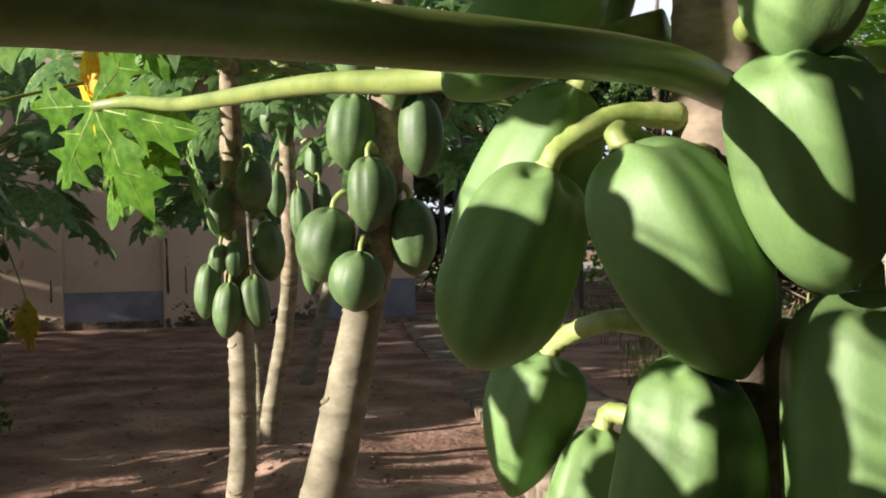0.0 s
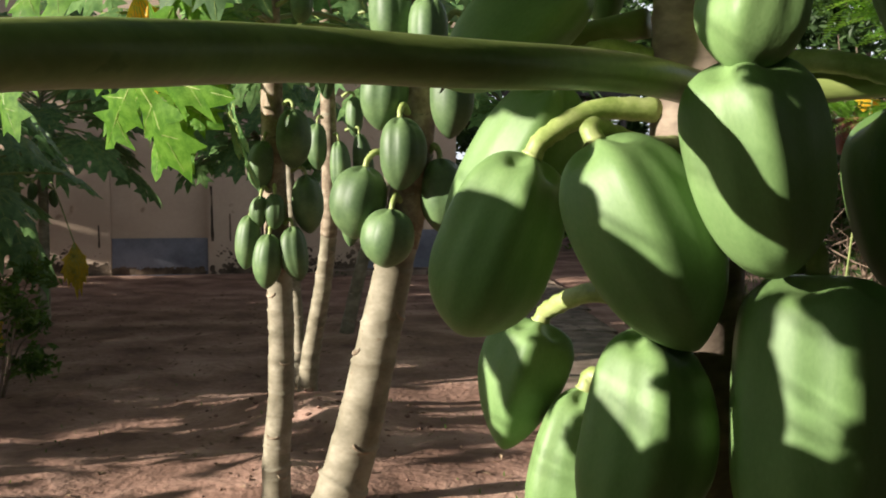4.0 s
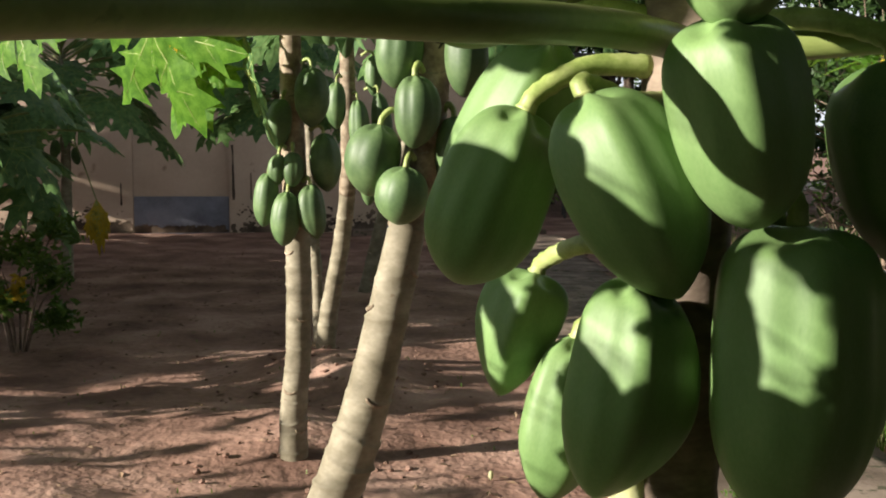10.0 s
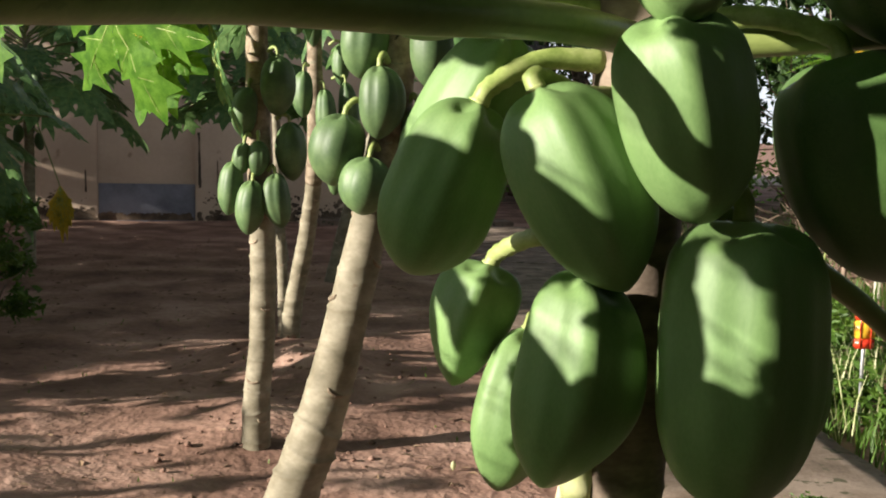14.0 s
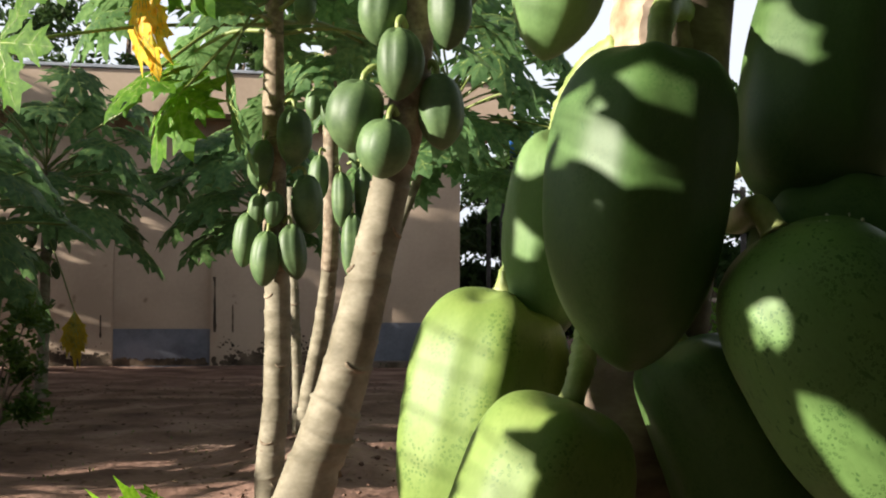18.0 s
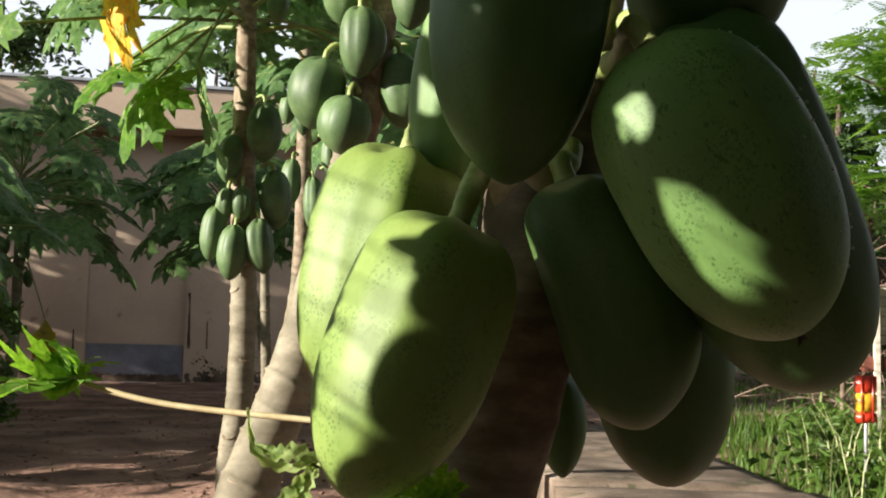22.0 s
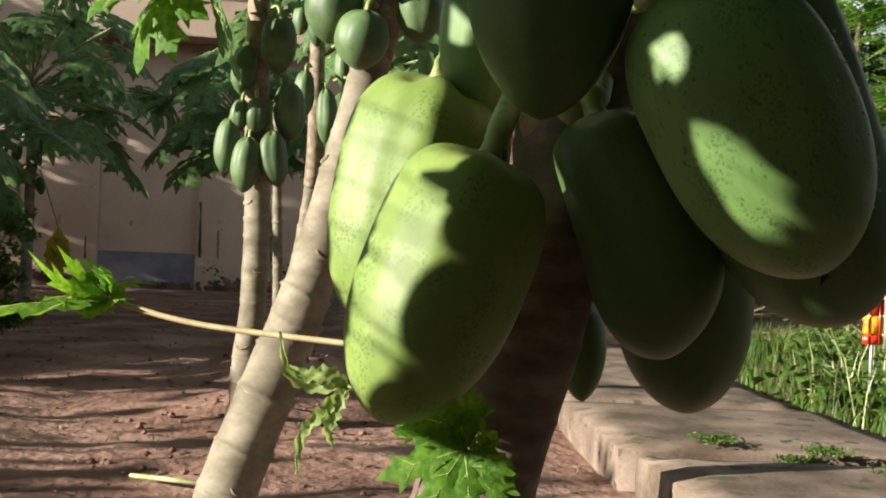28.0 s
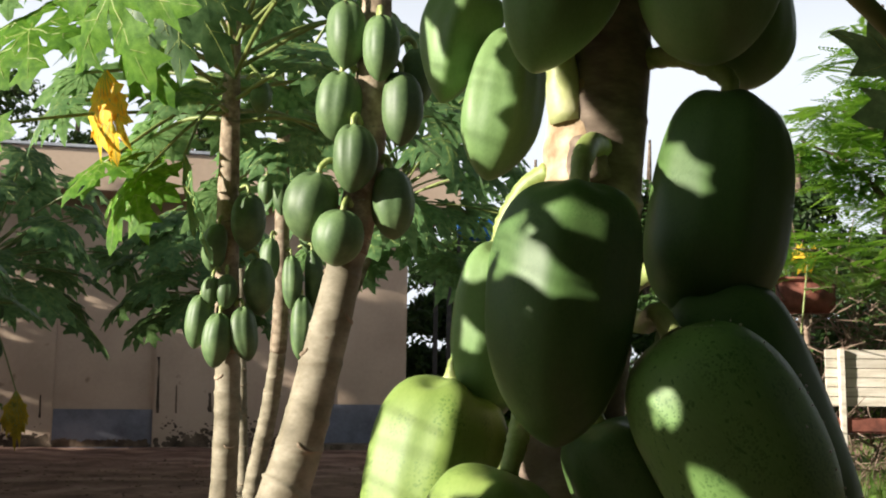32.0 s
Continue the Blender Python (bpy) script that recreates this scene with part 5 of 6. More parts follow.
# ---------------------------------------------------------------- leafy trees
def leaf_cloud(name, clumps, count, size, mat, seed, flat=0.6):
    """A crown of small folded leaves, scattered in uneven clumps (centre, radii)."""
    rng = np.random.default_rng(seed)
    verts, faces = [], []
    weights = np.array([r[0] * r[1] * r[2] for _, r in clumps]) ** 0.67
    pick = rng.choice(len(clumps), count, p=weights / weights.sum())
    centre, radii = np.array([c for c, _ in clumps])[pick], np.array([r for _, r in clumps])[pick]
    d = rng.normal(size=(count, 3))
    d /= np.linalg.norm(d, axis=1)[:, None]
    p = centre + d * radii * ((rng.random(count) ** 0.4) * (0.75 + 0.35 * np.sin(7 * d[:, 0] + 5 * d[:, 1] + seed)))[:, None]
    a, e = rng.random(count) * 6.283, rng.normal(size=count) * 0.5 - 0.3
    u = np.stack([np.cos(a) * np.cos(e), np.sin(a) * np.cos(e), np.sin(e)], 1)
    v = np.cross(u, rng.normal(size=(count, 3)))
    v /= np.linalg.norm(v, axis=1)[:, None] + 1e-6
    s = (size * (0.6 + 0.8 * rng.random(count)))[:, None]
    w = np.cross(u, v) * 0.12 * s
    quads = np.stack([p - u * s * 0.5, p + v * s * 0.22 + w, p + u * s * 0.5, p - v * s * 0.22 + w], 1).reshape(-1, 3)
    k = np.arange(count)[:, None] * 4
    tris = np.concatenate([k + [[0, 1, 2]], k + [[0, 2, 3]]])
    verts, faces = quads.tolist(), tris.tolist()
    me = bpy.data.meshes.new(name)
    me.from_pydata(verts, [], faces)
    me.materials.append(mat)
    return me


def leafy_tree(base, height, spread, clump_n, count, size, mat, seed, label, low=0.35, trunk_r=0.18, name="leafy_tree", group=""):
    rnd = random.Random(seed)
    b = Vector(base)
    tree = thing(name, b, label, "tree", group)
    tops = []
    for k in range(clump_n):
        a = k * 2.4 + rnd.uniform(-0.3, 0.3)
        rr = spread * math.sqrt((k + 0.5) / clump_n) * rnd.uniform(0.7, 1.0)
        z = height * (low + (0.92 - low) * rnd.random() * (1 - 0.35 * rr / spread))
        tops.append(Vector((rr * math.cos(a), rr * math.sin(a), z)))
    bm = tube(bmesh.new(), spline([(0, 0, -0.1), (0.05, 0.03, height * 0.3), (-0.05, 0.05, height * 0.6), (0, 0, height * 0.85)], 6), lerp_radii([trunk_r * 1.2, trunk_r, trunk_r * 0.6, trunk_r * 0.2], 19), 10)
    part("trunk", bm, TRUNK_DARK, tree)
    for k, t_ in enumerate(tops[::2]):
        s_ = Vector((0, 0, max(0.3, t_.z * 0.55)))
        bm = tube(bmesh.new(), spline([s_, (s_ + t_) / 2 + Vector((0, 0, 0.1 * height * rnd.random())), t_], 5), lerp_radii([trunk_r * 0.4, trunk_r * 0.25, trunk_r * 0.08], 11), 6)
        part("limb", bm, TRUNK_DARK, tree)
    r0 = spread * 1.25 / math.sqrt(clump_n)
    clumps = [(tuple(t_), (r0 * rnd.uniform(0.8, 1.4), r0 * rnd.uniform(0.8, 1.4), r0 * rnd.uniform(0.55, 0.95))) for t_ in tops]
    part("crown", leaf_cloud("crown", clumps, count, size, mat, seed), None, tree)
    return tree


def feather_tree(base, height, seed, label, fronds=260, reach=1.6, lean=(0, 0)):
    """A tree with flat sprays of paired leaflets."""
    rng = np.random.default_rng(seed)
    b = Vector(base)
    tree = thing("feathery_tree", b, label, "tree")
    bm = tube(bmesh.new(), spline([(0, 0, -0.1), (0.1, 0, height * 0.35), (lean[0] * 0.5, lean[1] * 0.5, height * 0.65), (*lean, height)], 6), lerp_radii([0.11, 0.09, 0.06, 0.02], 19), 10)
    part("trunk", bm, TRUNK_DARK, tree)
    tips = []
    for k in range(9):
        a, z = k * 2.4, height * (0.42 + 0.06 * k)
        t_ = Vector((lean[0] * z / height + math.cos(a) * reach * (0.9 - 0.05 * k), lean[1] * z / height + math.sin(a) * reach * (0.9 - 0.05 * k), z + 0.25))
        s_ = Vector((lean[0] * 0.5 * z / height, lean[1] * 0.5 * z / height, z * 0.85))
        line = spline([s_, (s_ + t_) / 2 + Vector((0, 0, 0.15)), t_], 5)
        part("limb", tube(bmesh.new(), line, lerp_radii([0.035, 0.02, 0.006], len(line)), 6), TRUNK_DARK, tree)
        tips += line[2:]
    verts, faces = [], []
    for _ in range(fronds):
        p = np.array(tips[rng.integers(len(tips))]) + rng.normal(size=3) * np.array([0.22, 0.22, 0.10])
        a = rng.random() * 6.283
        d = np.array([math.cos(a), math.sin(a), rng.normal() * 0.2 - 0.1])
        s_ = np.array([-d[1], d[0], 0.0])
        ln = 0.28 + 0.25 * rng.random()
        for j in range(13):
            u = (j + 1) / 13
            c = p + d * ln * u + np.array([0, 0, -0.12 * ln * u * u])
            wl = 0.10 * math.sin(math.pi * (0.12 + 0.8 * u))
            for sg in (-1, 1):
                k = len(verts)
                o = s_ * sg * wl + d * 0.02
                verts += [c, c + o * 0.5 + d * 0.017, c + o, c + o * 0.5 - d * 0.017]
                faces.append((k, k + 1, k + 2, k + 3))
    me = bpy.data.meshes.new("crown")
    me.from_pydata([tuple(map(float, v)) for v in verts], [], faces)
    me.materials.append(LEAF_FEATHER)
    part("crown", me, None, tree)
    return tree


part("foliage", leaf_cloud("foliage", [((0.30 * math.cos(k * 2.4), 0.28 * math.sin(k * 2.4), 0.30 + 0.085 * k), (0.22, 0.22, 0.17)) for k in range(9)], 1500, 0.085, GRASS, 33), None, shrub)
for at_, r_ in (((-0.10, -0.25, 0.86), (0.09, 0.09, 0.07)), ((0.12, -0.28, 0.55), (0.10, 0.10, 0.12))):
    part("yellow_shoot", leaf_cloud("yellow_shoot", [(at_, r_)], 75, 0.07, LEAF_WILT, 34), None, shrub, "yellowing shoot")
feather_tree((4.45, 9.6, 0), 4.7, 5, "young tree with bright feathery leaves beside the walkway", 1500, 1.35, (-0.25, -0.1))
feather_tree((6.6, 11.0, 0), 5.2, 6, "taller feathery tree behind the hedge", 800, 1.7, (-0.3, 0.1))
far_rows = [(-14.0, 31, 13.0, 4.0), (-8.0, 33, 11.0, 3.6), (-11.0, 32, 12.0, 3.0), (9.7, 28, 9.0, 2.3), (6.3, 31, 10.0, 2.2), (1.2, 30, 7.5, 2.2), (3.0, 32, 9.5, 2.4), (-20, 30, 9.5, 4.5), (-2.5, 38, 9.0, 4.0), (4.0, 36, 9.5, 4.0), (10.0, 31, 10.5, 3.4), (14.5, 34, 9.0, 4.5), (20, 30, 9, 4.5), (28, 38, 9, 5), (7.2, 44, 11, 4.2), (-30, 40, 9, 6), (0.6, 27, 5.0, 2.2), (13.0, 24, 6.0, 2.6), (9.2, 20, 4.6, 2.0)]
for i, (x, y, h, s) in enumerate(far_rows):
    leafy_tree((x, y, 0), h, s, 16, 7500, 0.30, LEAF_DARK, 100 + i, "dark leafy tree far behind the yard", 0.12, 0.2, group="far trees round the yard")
# trees added out of view to the left, sized to shade soil, wall and trunks
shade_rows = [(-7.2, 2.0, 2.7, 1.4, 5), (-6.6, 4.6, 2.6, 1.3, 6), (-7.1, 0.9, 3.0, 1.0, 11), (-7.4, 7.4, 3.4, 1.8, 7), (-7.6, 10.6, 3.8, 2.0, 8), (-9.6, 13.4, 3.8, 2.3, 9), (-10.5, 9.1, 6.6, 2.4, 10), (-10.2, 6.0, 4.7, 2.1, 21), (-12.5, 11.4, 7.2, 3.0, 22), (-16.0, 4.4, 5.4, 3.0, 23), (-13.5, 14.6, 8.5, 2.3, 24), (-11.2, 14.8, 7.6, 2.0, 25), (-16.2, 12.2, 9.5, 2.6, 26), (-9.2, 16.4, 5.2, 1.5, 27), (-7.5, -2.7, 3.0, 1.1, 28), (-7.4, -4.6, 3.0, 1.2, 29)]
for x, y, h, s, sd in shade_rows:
    leafy_tree((x, y, 0), h, s, 15, 60 if x > -7.3 and y < 3 else 420 if x > -7.3 else 2000 if -10.6 < x < -10 else 3400, 0.30, LEAF_DARK, sd, "unseen leafy tree added to shade the yard and wall", 0.25, 0.10, group="shade trees")

# added trees behind and beside the camera, keeping sky light off the fruit
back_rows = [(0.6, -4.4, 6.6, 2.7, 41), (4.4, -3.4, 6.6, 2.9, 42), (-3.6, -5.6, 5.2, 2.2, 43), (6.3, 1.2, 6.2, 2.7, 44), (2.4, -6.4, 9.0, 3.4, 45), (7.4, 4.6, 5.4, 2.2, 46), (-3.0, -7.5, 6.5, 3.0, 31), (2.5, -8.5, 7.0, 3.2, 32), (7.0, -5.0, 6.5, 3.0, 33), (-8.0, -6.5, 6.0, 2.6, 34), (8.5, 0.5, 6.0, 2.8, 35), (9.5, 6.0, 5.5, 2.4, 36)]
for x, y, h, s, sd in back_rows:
    leafy_tree((x, y, 0), h * 1.2, s, 15, 11000, 0.36, LEAF_DARK, sd, "unseen leafy tree added to block sky light", 0.2, 0.16, group="trees on the near side")

# low bushes added just behind the camera to darken the fruit's near sides
for x, y, sd in ((-0.5, -2.4, 51), (0.6, -2.6, 52), (1.8, -2.2, 53), (2.8, -1.2, 54)):
    leafy_tree((x, y, 0), 3.0, 0.95, 12, 5000, 0.20, LEAF_DARK, sd, "unseen dense bush added to cut fill light on the fruit", 0.06, 0.06, name="bush", group="bushes on the near side")

# dark rough trunk at the edge of the grass
pole_tree = thing("tree_trunk", (2.78, 5.75, 0), "rough dark tree trunk standing in the grass", "tree")
part("trunk", trunk_mesh([(0, 0, -0.05), (0.03, 0, 0.6), (0.0, 0.02, 1.5), (0.08, 0, 3.2)], [0.14, 0.12, 0.115, 0.10], TRUNK_DARK, 4, 18, step=0.09), TRUNK_DARK, pole_tree)

# ---------------------------------------------------------------- building
HOUSE = aim((-0.52, 20.3, 0), (4.48, 1.0, 0), (0, 0, 1))
house = new("building")
house.matrix_world = HOUSE
tagged(house, "long beige plastered building with a flat overhanging roof", "building")


def house_box(name, lo, hi, mat, bevel=0.012, label=""):
    return part(name, box(bmesh.new(), lo, hi, bevel), mat, house, label, smooth=False)


house_box("wall", (-22, 0.0, -0.1), (0, 0.3, 4.46), PLASTER, 0.01)
house_box("wall", (-0.3, 0.304, -0.1), (0.0, 9.0, 4.46), PLASTER, 0.01)
house_box("wall", (-22, 8.7, -0.1), (-0.304, 9.0, 4.46), PLASTER, 0.01)
house_box("wall", (-22.3, 0, -0.1), (-22.004, 9.0, 4.46), PLASTER, 0.01)
for lo, hi in ((-4.6, -1.72), (-9.3, -6.3), (-14.0, -11.0), (-18.7, -15.7)):
    house_box("pilaster", (lo, -0.09, -0.1), (hi, -0.003, 4.46), PLASTER, 0.015, "beige plaster bay standing proud of the wall")
for lo, hi, top in ((-6.296, -4.604, 0.66), (-1.716, -0.004, 0.78), (-10.996, -9.304, 0.66), (-15.696, -14.004, 0.66)):
    house_box("plinth_panel", (lo, -0.02, -0.1), (hi, -0.004, top), PLINTH, 0.004, "blue-grey painted plinth")
house_box("roof_slab", (-23.0, -0.9, 4.464), (0.75, 9.6, 4.62), PLASTER, 0.01)
house_box("fascia", (-23.05, -0.98, 4.42), (0.8, -0.904, 5.14), PLASTER, 0.01)
house_box("fascia", (0.754, -0.9, 4.42), (0.83, 9.6, 5.14), PLASTER, 0.01)
house_box("roof_edge", (-23.1, -1.03, 5.143), (0.86, -0.80, 5.20), METAL_EDGE, 0.008, "blue-grey metal roof edge")


def stain(lo, hi, top, seed, side):
    """Ragged blotches of mould, thin and slightly proud of the plaster, thinning out upwards."""
    bm = bmesh.new()
    rnd = random.Random(seed)
    for k in range(int((hi - lo) * 110)):
        x, v = rnd.uniform(lo + 0.06, hi - 0.06), rnd.random() ** 1.9
        z = 0.03 + v * top * (0.75 + 0.75 * noise.noise(Vector((x * 1.9, seed, 0))))
        r = rnd.uniform(0.015, 0.085) * (1.15 - v)
        ring = [Vector((x + r * 1.25 * math.cos(a) * q, 0, max(0.0, z + r * math.sin(a) * q))) for a, q in ((2 * math.pi * n_ / 8, rnd.uniform(0.45, 1.25)) for n_ in range(8))]
        lift = side - 0.0005 - 0.003 * rnd.random()
        face = [bm.verts.new((v_.x, lift, v_.z)) for v_ in ring]
        rim = [bm.verts.new((v_.x, side + 0.002, v_.z)) for v_ in ring]
        bm.faces.new(face)
        for n_ in range(8):
            bm.faces.new((face[n_], rim[n_], rim[(n_ + 1) % 8], face[(n_ + 1) % 8]))
    tagged(part("mould_stain", bm, MOULD, house, smooth=False), "black mould blotches rising from the ground", kind="stuff")


stain(-4.59, -1.73, 0.62, 3, -0.092)
stain(-9.29, -6.31, 0.50, 5, -0.092)
stain(-13.9, -11.1, 0.5, 6, -0.092)
stain(-6.29, -4.61, 0.14, 7, -0.022)
for x, z0, h, w, s in ((-4.52, 0.6, 1.0, 0.07, 1), (-4.2, 0.6, 0.5, 0.05, 2), (-6.5, 0.5, 0.4, 0.05, 4), (-3.6, 0.62, 0.35, 0.09, 5)):
    bm = bmesh.new()
    rows_ = [(bm.verts.new((x - w * (0.3 + 0.7 * abs(noise.noise(Vector((s, k * 0.7, 0))))), -0.092, z0 + h * k / 9)), bm.verts.new((x + w * (0.3 + 0.7 * abs(noise.noise(Vector((s, k * 0.7, 5))))) * (1 - k / 10), -0.092, z0 + h * k / 9))) for k in range(10)]
    for a, b in zip(rows_, rows_[1:]):
        bm.faces.new((a[0], a[1], b[1], b[0]))
    out = bmesh.ops.extrude_face_region(bm, geom=bm.faces[:])
    bmesh.ops.translate(bm, vec=(0, -0.003, 0), verts=[g for g in out["geom"] if isinstance(g, bmesh.types.BMVert)])
    part("mould_streak", bm, MOULD, house, smooth=False)

# low concrete apron at the building's end
apron = tagged(new("concrete_apron", mesh_of("concrete_apron", box(bmesh.new(), (-2.4, -0.75, -0.1), (1.2, -0.1, 0.075), 0.02), CONCRETE, False)), "low grey concrete apron along the wall", "pavement", kind="structure")
apron.matrix_world = HOUSE

# dark steel frame past the building's corner
frame_ob = thing("steel_frame", (0.3, 22.5, 0), "dark steel post frame past the building's corner", "fence")
for x in (-0.28, 0.0, 2.6, 5.0):
    part("post", box(bmesh.new(), (x - 0.05, -0.05, -0.05), (x + 0.05, 0.05, 3.6), 0.008), DARK_STEEL, frame_ob, smooth=False)
for z in (1.25, 3.5):
    part("rail", box(bmesh.new(), (-0.228 if z < 3 else -0.23, -0.03, z - 0.04), (-0.054, 0.03, z + 0.04), 0.006), DARK_STEEL, frame_ob, smooth=False)
    part("rail", box(bmesh.new(), (0.054, -0.03, z - 0.04), (2.546, 0.03, z + 0.04), 0.006), DARK_STEEL, frame_ob, smooth=False)
    part("rail", box(bmesh.new(), (2.654, -0.03, z - 0.04), (4.946, 0.03, z + 0.04), 0.006), DARK_STEEL, frame_ob, smooth=False)
tank = thing("blue_tank", (0.95, 24.5, 4.55), "blue plastic sheet on a stand past the roof", "tank")
for x_ in (-0.42, 0.42):
    for y_ in (-0.42, 0.42):
        part("stand_leg", box(bmesh.new(), (x_ - 0.03, y_ - 0.03, -4.6), (x_ + 0.03, y_ + 0.03, 0.0), 0.006), DARK_STEEL, tank, smooth=False)
part("sheet", box(bmesh.new(), (-0.45, -0.45, 0.004), (0.45, 0.45, 0.5), 0.06), BLUE, tank)

# far road
tagged(new("road", mesh_of("road", box(bmesh.new(), (-60, 40, -0.1), (80, 52, 0.06), 0.02), ROAD, False)), "pale dusty road far behind the yard", "road", kind="structure")

# ---------------------------------------------------------------- walkway
WALK_BLOCKS = [((0.86, 0.4), (2.0, 1.9), 0.20, -0.02), ((0.85, 1.93), (2.0, 2.87), 0.195, 0.0), ((0.845, 2.90), (2.10, 3.93), 0.20, 0.01), ((0.715, 4.20), (2.03, 5.52), 0.19, 0.0), ((0.60, 5.56), (1.85, 6.9), 0.185, 0.005), ((0.52, 6.94), (1.8, 8.3), 0.18, 0.0), ((0.38, 8.34), (1.75, 9.8), 0.12, 0.0), ((0.22, 9.84), (1.6, 11.6), 0.07, 0.0), ((0.02, 11.64), (1.5, 13.6), 0.06, 0.0), ((-0.18, 13.64), (1.4, 16.0), 0.06, 0.0), ((-0.42, 16.04), (1.3, 19.1), 0.06, 0.0)]
for (x0, y0), (x1, y1), h, tilt in WALK_BLOCKS:
    bm = box(bmesh.new(), (x0, y0, -0.08), (x1, y1, h), 0.0)
    bmesh.ops.subdivide_edges(bm, edges=bm.edges[:], cuts=9, use_grid_fill=True)
    for v in bm.verts:
        k = noise.noise(v.co * 3.1) + 0.6 * noise.noise(v.co * 9.0)
        edge = 1.0 if v.co.z > h - 0.001 and min(v.co.x - x0, x1 - v.co.x, v.co.y - y0, y1 - v.co.y) < 0.02 else 0.0
        v.co.x -= 0.10 * (v.co.y - y0) if y0 > 2.5 else 0.0
        v.co += Vector((0.012 * k, 0.010 * k, 0.008 * k - 0.018 * edge))
    ob = new("concrete_slab", mesh_of("concrete_slab", bm, CONCRETE))
    ob.rotation_euler = (radians(tilt * 20), 0, 0)
    tagged(ob, "weathered concrete slab of the raised walkway", "slab", "walkway slabs")


# ---------------------------------------------------------------- grass and weeds
def grass(name, lo, hi, count, tall, width, mat, seed, label, keep=None):
    rng = np.random.default_rng(seed)
    verts, faces = [], []
    for _ in range(count):
        x, y = rng.uniform(lo[0], hi[0]), rng.uniform(lo[1], hi[1])
        dens = noise.noise(Vector((x * 0.9, y * 0.9, seed)))
        if dens < -0.25 or (keep and not keep(x, y)):
            continue
        h = tall * (0.35 + 0.65 * rng.random()) * (0.7 + 0.6 * max(0, dens))
        a = rng.random() * 6.283
        d = np.array([math.cos(a), math.sin(a), 0])
        s_ = np.array([-d[1], d[0], 0]) * width * (0.6 + 0.8 * rng.random())
        z = ground_height(x, y)
        p = np.array([x, y, z])
        bend = h * (0.15 + 0.5 * rng.random())
        k = len(verts)
        m_ = p + d * bend * 0.3 + np.array([0, 0, h * 0.6])
        e_ = p + d * bend + np.array([0, 0, h])
        verts += [p - s_, p + s_, m_ + s_ * 0.8, m_ - s_ * 0.8, e_]
        faces += [(k, k + 1, k + 2, k + 3), (k + 3, k + 2, k + 4)]
    me = bpy.data.meshes.new(name)
    me.from_pydata([tuple(map(float, v)) for v in verts], [], faces)
    me.materials.append(mat)
    return tagged(new(name, me), label, "grass", kind="stuff")


grass("tall_grass", (1.95, 3.2), (7.5, 12), 9000, 0.42, 0.006, GRASS, 3, "tall green grass beside the walkway")
grass("low_grass", (2.2, 2.5), (14, 26), 14000, 0.24, 0.008, GRASS, 4, "low green grass behind the walkway")
grass("pale_reeds", (2.0, 5.0), (2.75, 7.4), 150, 0.72, 0.0055, GRASS_DRY, 5, "pale reed blades standing in the grass")
grass("yard_weeds", (-3.5, 3.5), (0.4, 9), 500, 0.05, 0.004, GRASS, 6, "small weeds scattered on the bare soil", lambda x, y: noise.noise(Vector((x * 1.7, y * 1.7, 8))) > 0.22)
weeds = leaf_cloud("weed_leaves", [((2.3 + 0.55 * k * 0.9, 6.2 + (k * 1.7 % 4.5), 0.2), (0.5, 0.6, 0.24)) for k in range(9)], 5200, 0.085, GRASS, 12)
tagged(new("broadleaf_weeds", weeds), "low broad-leaved weeds in the grass", "weeds", kind="stuff")
hedge = leaf_cloud("hedge_leaves", [((4.4 + 0.8 * k, 13.2 + 0.4 * math.sin(k), 1.3 + 0.3 * math.sin(k * 2)), (0.7, 0.6, 1.2)) for k in range(9)], 9000, 0.14, LEAF_DARK, 14)
tagged(new("hedge_leaves", hedge), "dark leaves of an overgrown hedge", "hedge", kind="stuff")
far_hedge = leaf_cloud("hedge_leaves", [((-2 + 2.2 * k, 27.5 + 0.8 * math.sin(k * 1.9), 0.8), (1.6, 0.9, 0.95)) for k in range(14)], 7000, 0.22, LEAF_FEATHER, 15)
tagged(new("low_bushes", far_hedge), "green bushes past the building", "bush", kind="stuff")

# small plants on the slabs
for i, (x, y) in enumerate(((1.35, 3.9), (1.62, 3.75), (1.5, 4.15), (1.85, 4.0), (1.1, 4.3))):
    rng = np.random.default_rng(i + 40)
    tuft = leaf_cloud("tuft", [((0, 0, 0.008), (0.13, 0.10, 0.018))], 260, 0.022, GRASS, 40 + i)
    ob = new("moss_tuft", tuft)
    ob.location = (x, y, 0.205)
    tagged(ob, "small green tuft growing on the concrete", "plant", "tufts on the walkway")

# ---------------------------------------------------------------- marker, fence, twigs at the grass edge
marker = thing("marker_post", (2.33, 6.0, 0), "steel post with a red and yellow reflective sleeve", "post")
part("post", tube(bmesh.new(), [Vector((0, 0, -0.05)), Vector((0, 0, 0.4)), Vector((0.005, 0, 0.75))], 0.011, 10), GALV, marker)
for z0, z1, mat in ((0.50, 0.556, RED), (0.558, 0.66, YELLOW), (0.662, 0.76, RED)):
    bm = box(bmesh.new(), (-0.056, -0.024, z0), (0.056, 0.024, z1), 0.007)
    part("sleeve_band", bm, mat, marker)
for x in (-0.03, 0.03):
    part("sleeve_fold", box(bmesh.new(), (x - 0.004, -0.030, 0.505), (x + 0.004, -0.0255, 0.755), 0.001), RED, marker)

fence = thing("plank_fence", (4.27, 11.5, 0), "whitewashed plank fence in front of the hedge", "fence")
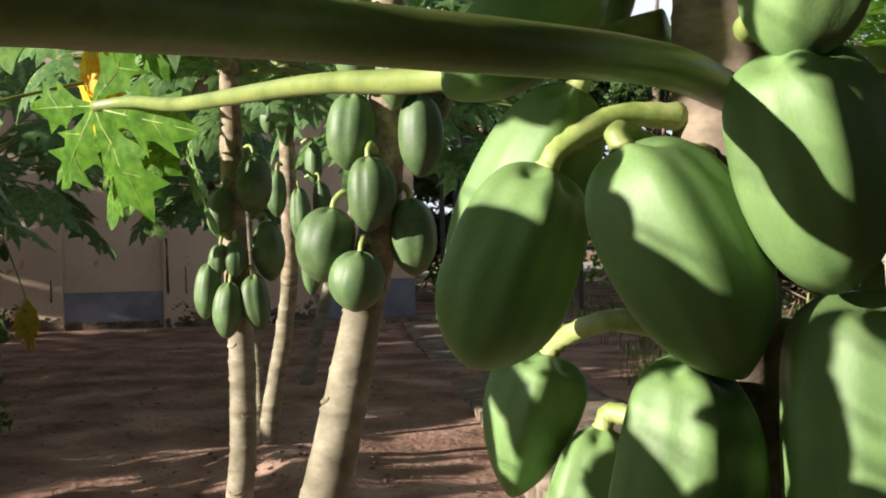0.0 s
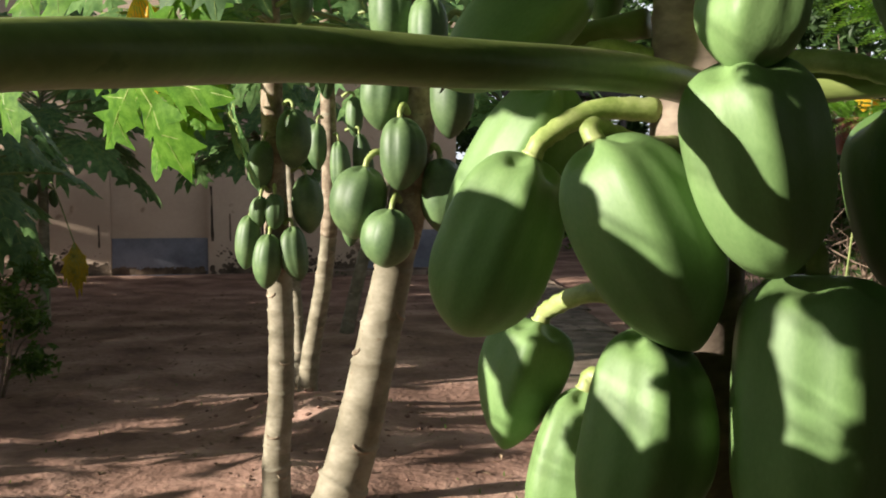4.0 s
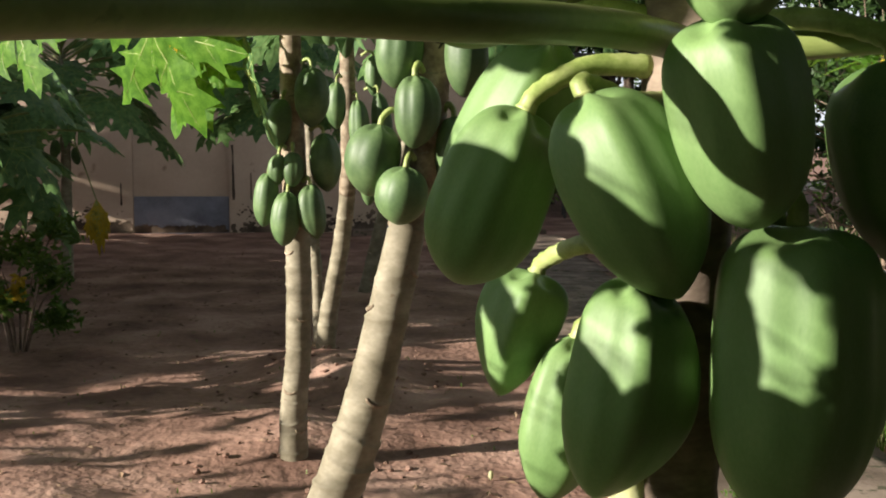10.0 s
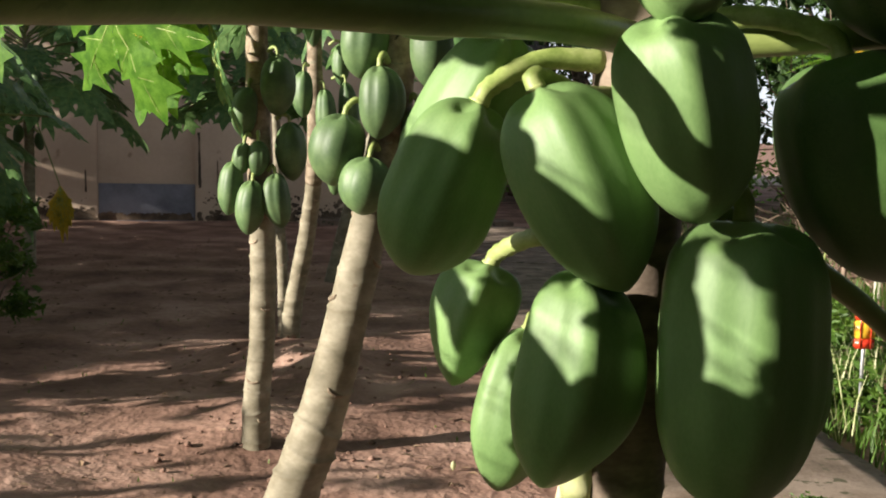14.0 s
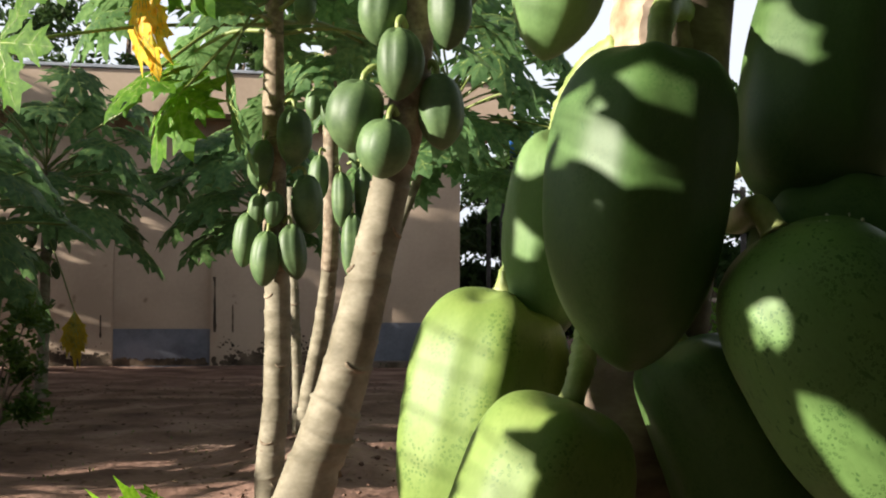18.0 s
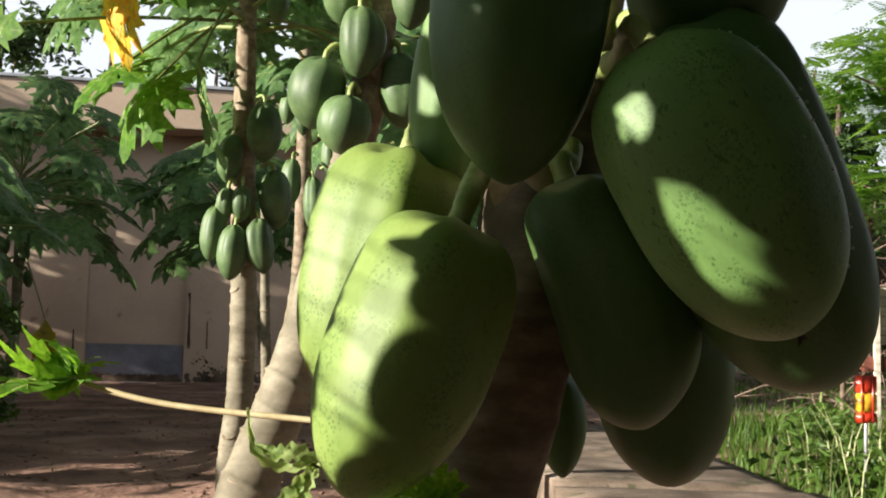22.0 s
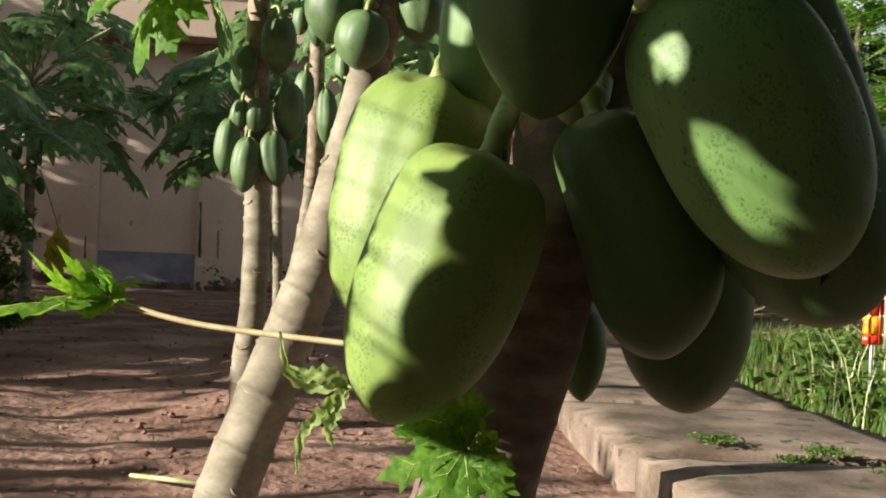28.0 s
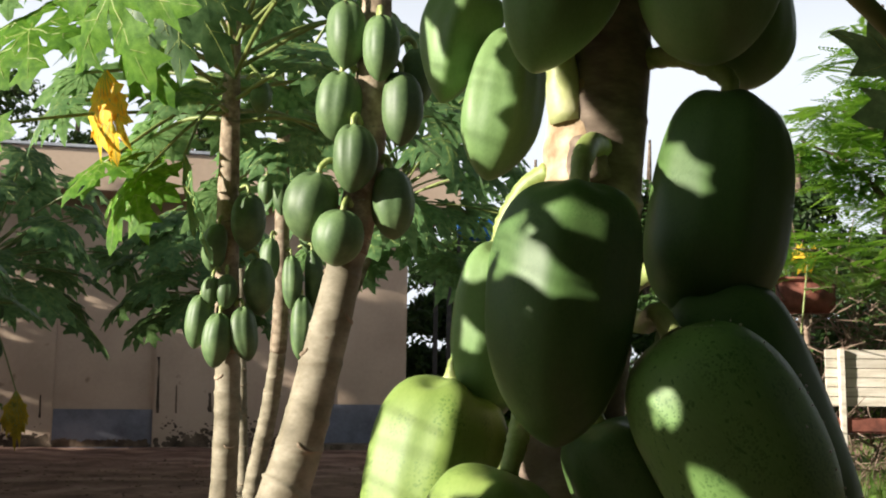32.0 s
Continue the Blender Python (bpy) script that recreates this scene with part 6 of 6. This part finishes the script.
for k in range(6):
    z = 0.945 + 0.102 * k
    part("plank", box(bmesh.new(), (0, -0.012 + 0.004 * (k % 2), z), (3.6, 0.012, z + 0.096), 0.005), PLANK, fence, smooth=False)
for k in range(5):
    part("fence_post", box(bmesh.new(), (0.13 + k * 0.82, -0.08, -0.05), (0.19 + k * 0.82, -0.018, 1.56), 0.006), PLANK, fence, smooth=False)
part("base_beam", box(bmesh.new(), (0, -0.05, 0.66), (3.6, 0.03, 0.82), 0.02), RUST, fence, smooth=False)

tin = thing("rusty_tin_box", (4.25, 12.0, 1.98), "rusty red tin box hung among the twigs", "box")
part("box_body", box(bmesh.new(), (-0.3, -0.15, 0), (0.3, 0.15, 0.36), 0.025), RUST, tin)
part("rim", box(bmesh.new(), (-0.32, -0.17, 0.364), (0.32, 0.17, 0.40), 0.01), RUST, tin)
part("support_pole", tube(bmesh.new(), [Vector((0, 0, -2.0)), Vector((0.02, 0, -1.0)), Vector((0, 0, -0.004))], 0.03, 8), TWIG, tin)

rng_t = random.Random(77)
bm = bmesh.new()
for k in range(620):
    p = Vector((rng_t.uniform(3.7, 8.5), rng_t.uniform(11.7, 13.2), rng_t.uniform(0.2, 2.5)))
    d = Vector((rng_t.uniform(-1, 1), rng_t.uniform(-0.5, 0.5), rng_t.uniform(-0.6, 1.2))).normalized()
    ln = rng_t.uniform(0.4, 1.2)
    tube(bm, [p, p + d * ln * 0.5 + Vector((rng_t.uniform(-0.1, 0.1), 0, rng_t.uniform(-0.1, 0.1))), p + d * ln], [0.012, 0.009, 0.004], 4)
tagged(new("twig_tangle", mesh_of("twig_tangle", bm, TWIG)), "tangle of dry brown twigs in the hedge", "twigs", kind="stuff")
leaf(feather := thing("climbing_vine", (3.85, 11.6, 0), "climbing vine with a yellow leaf", "plant"), (3.85, 11.6, 0.0), (4.1, 11.4, 2.62), 0.3, (0, -0.1, -1), (0, -1, 0.2), meshes=YELLOW_SET, thick=0.012)

# ---------------------------------------------------------------- things lying on the soil
rng_g = random.Random(5)
bm = bmesh.new()
for k in range(2600):
    x, y = rng_g.uniform(-3.2, 0.8), rng_g.uniform(3.2, 9)
    near_root = min((x + 1.0) ** 2 + (y - 5.3) ** 2, (x + 1.2) ** 2 + (y - 7.4) ** 2, (x + 0.9) ** 2 + (y - 7.0) ** 2, 2.2 * ((x + 1.15) ** 2 + (y - 4.35) ** 2), 2.2 * ((x + 0.75) ** 2 + (y - 6.4) ** 2))
    if rng_g.random() > 0.006 + 0.8 * math.exp(-near_root / 0.5):
        continue
    r = rng_g.uniform(0.2, 1.0) ** 2 * 0.017 * (1.4 if near_root < 0.5 else 1)
    made = bmesh.ops.create_icosphere(bm, subdivisions=1, radius=r)
    for v in made["verts"]:
        v.co = Vector((v.co.x * rng_g.uniform(0.8, 1.3), v.co.y * rng_g.uniform(0.8, 1.3), v.co.z * 0.7)) + Vector((x, y, ground_height(x, y) + r * 0.2))
tagged(new("soil_clods", mesh_of("soil_clods", bm, CLOD, False)), "clods of red-brown earth", "soil", kind="stuff")
verts, faces = [], []
for k in range(1500):
    x, y = rng_g.uniform(-5.5, 0.8), rng_g.uniform(2.4, 16)
    a, s = rng_g.uniform(0, 6.28), rng_g.uniform(0.012, 0.045)
    z = ground_height(x, y) + 0.004
    u, v = Vector((math.cos(a), math.sin(a), rng_g.uniform(-0.2, 0.3))), Vector((-math.sin(a), math.cos(a), rng_g.uniform(-0.3, 0.3)))
    p = Vector((x, y, z))
    i = len(verts)
    verts += [p - u * s, p + v * s * 0.35 + Vector((0, 0, 0.006)), p + u * s, p - v * s * 0.35 + Vector((0, 0, 0.006))]
    faces += [(i, i + 1, i + 2), (i, i + 2, i + 3)]
me = bpy.data.meshes.new("leaf_litter")
me.from_pydata([tuple(v) for v in verts], [], faces)
me.materials.append(LITTER)
tagged(new("leaf_litter", me), "dry leaf litter on the soil", "litter", kind="stuff")
stick = tube(bmesh.new(), [Vector((-1.16, 3.98, 0.02)), Vector((-1.0, 3.9, 0.03)), Vector((-0.82, 3.86, 0.025))], [0.008, 0.010, 0.006], 8)
tagged(new("dry_stick", mesh_of("dry_stick", stick, PETIOLE_PALE)), "pale dry leaf stalk lying on the soil", "stick")
bud = fruit_mesh("fallen_bud", 0.05, 0.026, 9, GRASS_DRY, rings=10, sides=10)
tagged(new("fallen_bud", bud), "small pale yellow bud fallen on the soil", "bud").matrix_world = pose(0.012, 5.03, 0.05 + ground_height(0.012, 5.03))

# pale sap drops on the speckled fruit
drops_on = next(o for o in bpy.data.objects if o.name.startswith("papaya") and o.get("label", "").endswith("and dew"))
rng_d = random.Random(3)
drops = bmesh.new()
coords = [v.co.copy() for v in drops_on.data.vertices]
side_x = drops_on.matrix_world.to_3x3().inverted() @ Vector((1, -0.25, 0.2))
chosen = [c for c in coords if Vector((c.x, c.y, 0)).normalized().dot(Vector((side_x.x, side_x.y, 0)).normalized()) > 0.80 and c.z > -0.20]
for c in rng_d.sample(chosen, min(44, len(chosen))):
    made = bmesh.ops.create_icosphere(drops, subdivisions=1, radius=rng_d.uniform(0.0006, 0.0015))
    off = Vector((rng_d.uniform(-1, 1), rng_d.uniform(-1, 1), rng_d.uniform(-1, 1))) * 0.002
    bmesh.ops.translate(drops, vec=c * 1.002 + off, verts=made["verts"])
tagged(part("sap_drops", drops, PLANK, drops_on), "small white dried sap drops", kind="stuff")
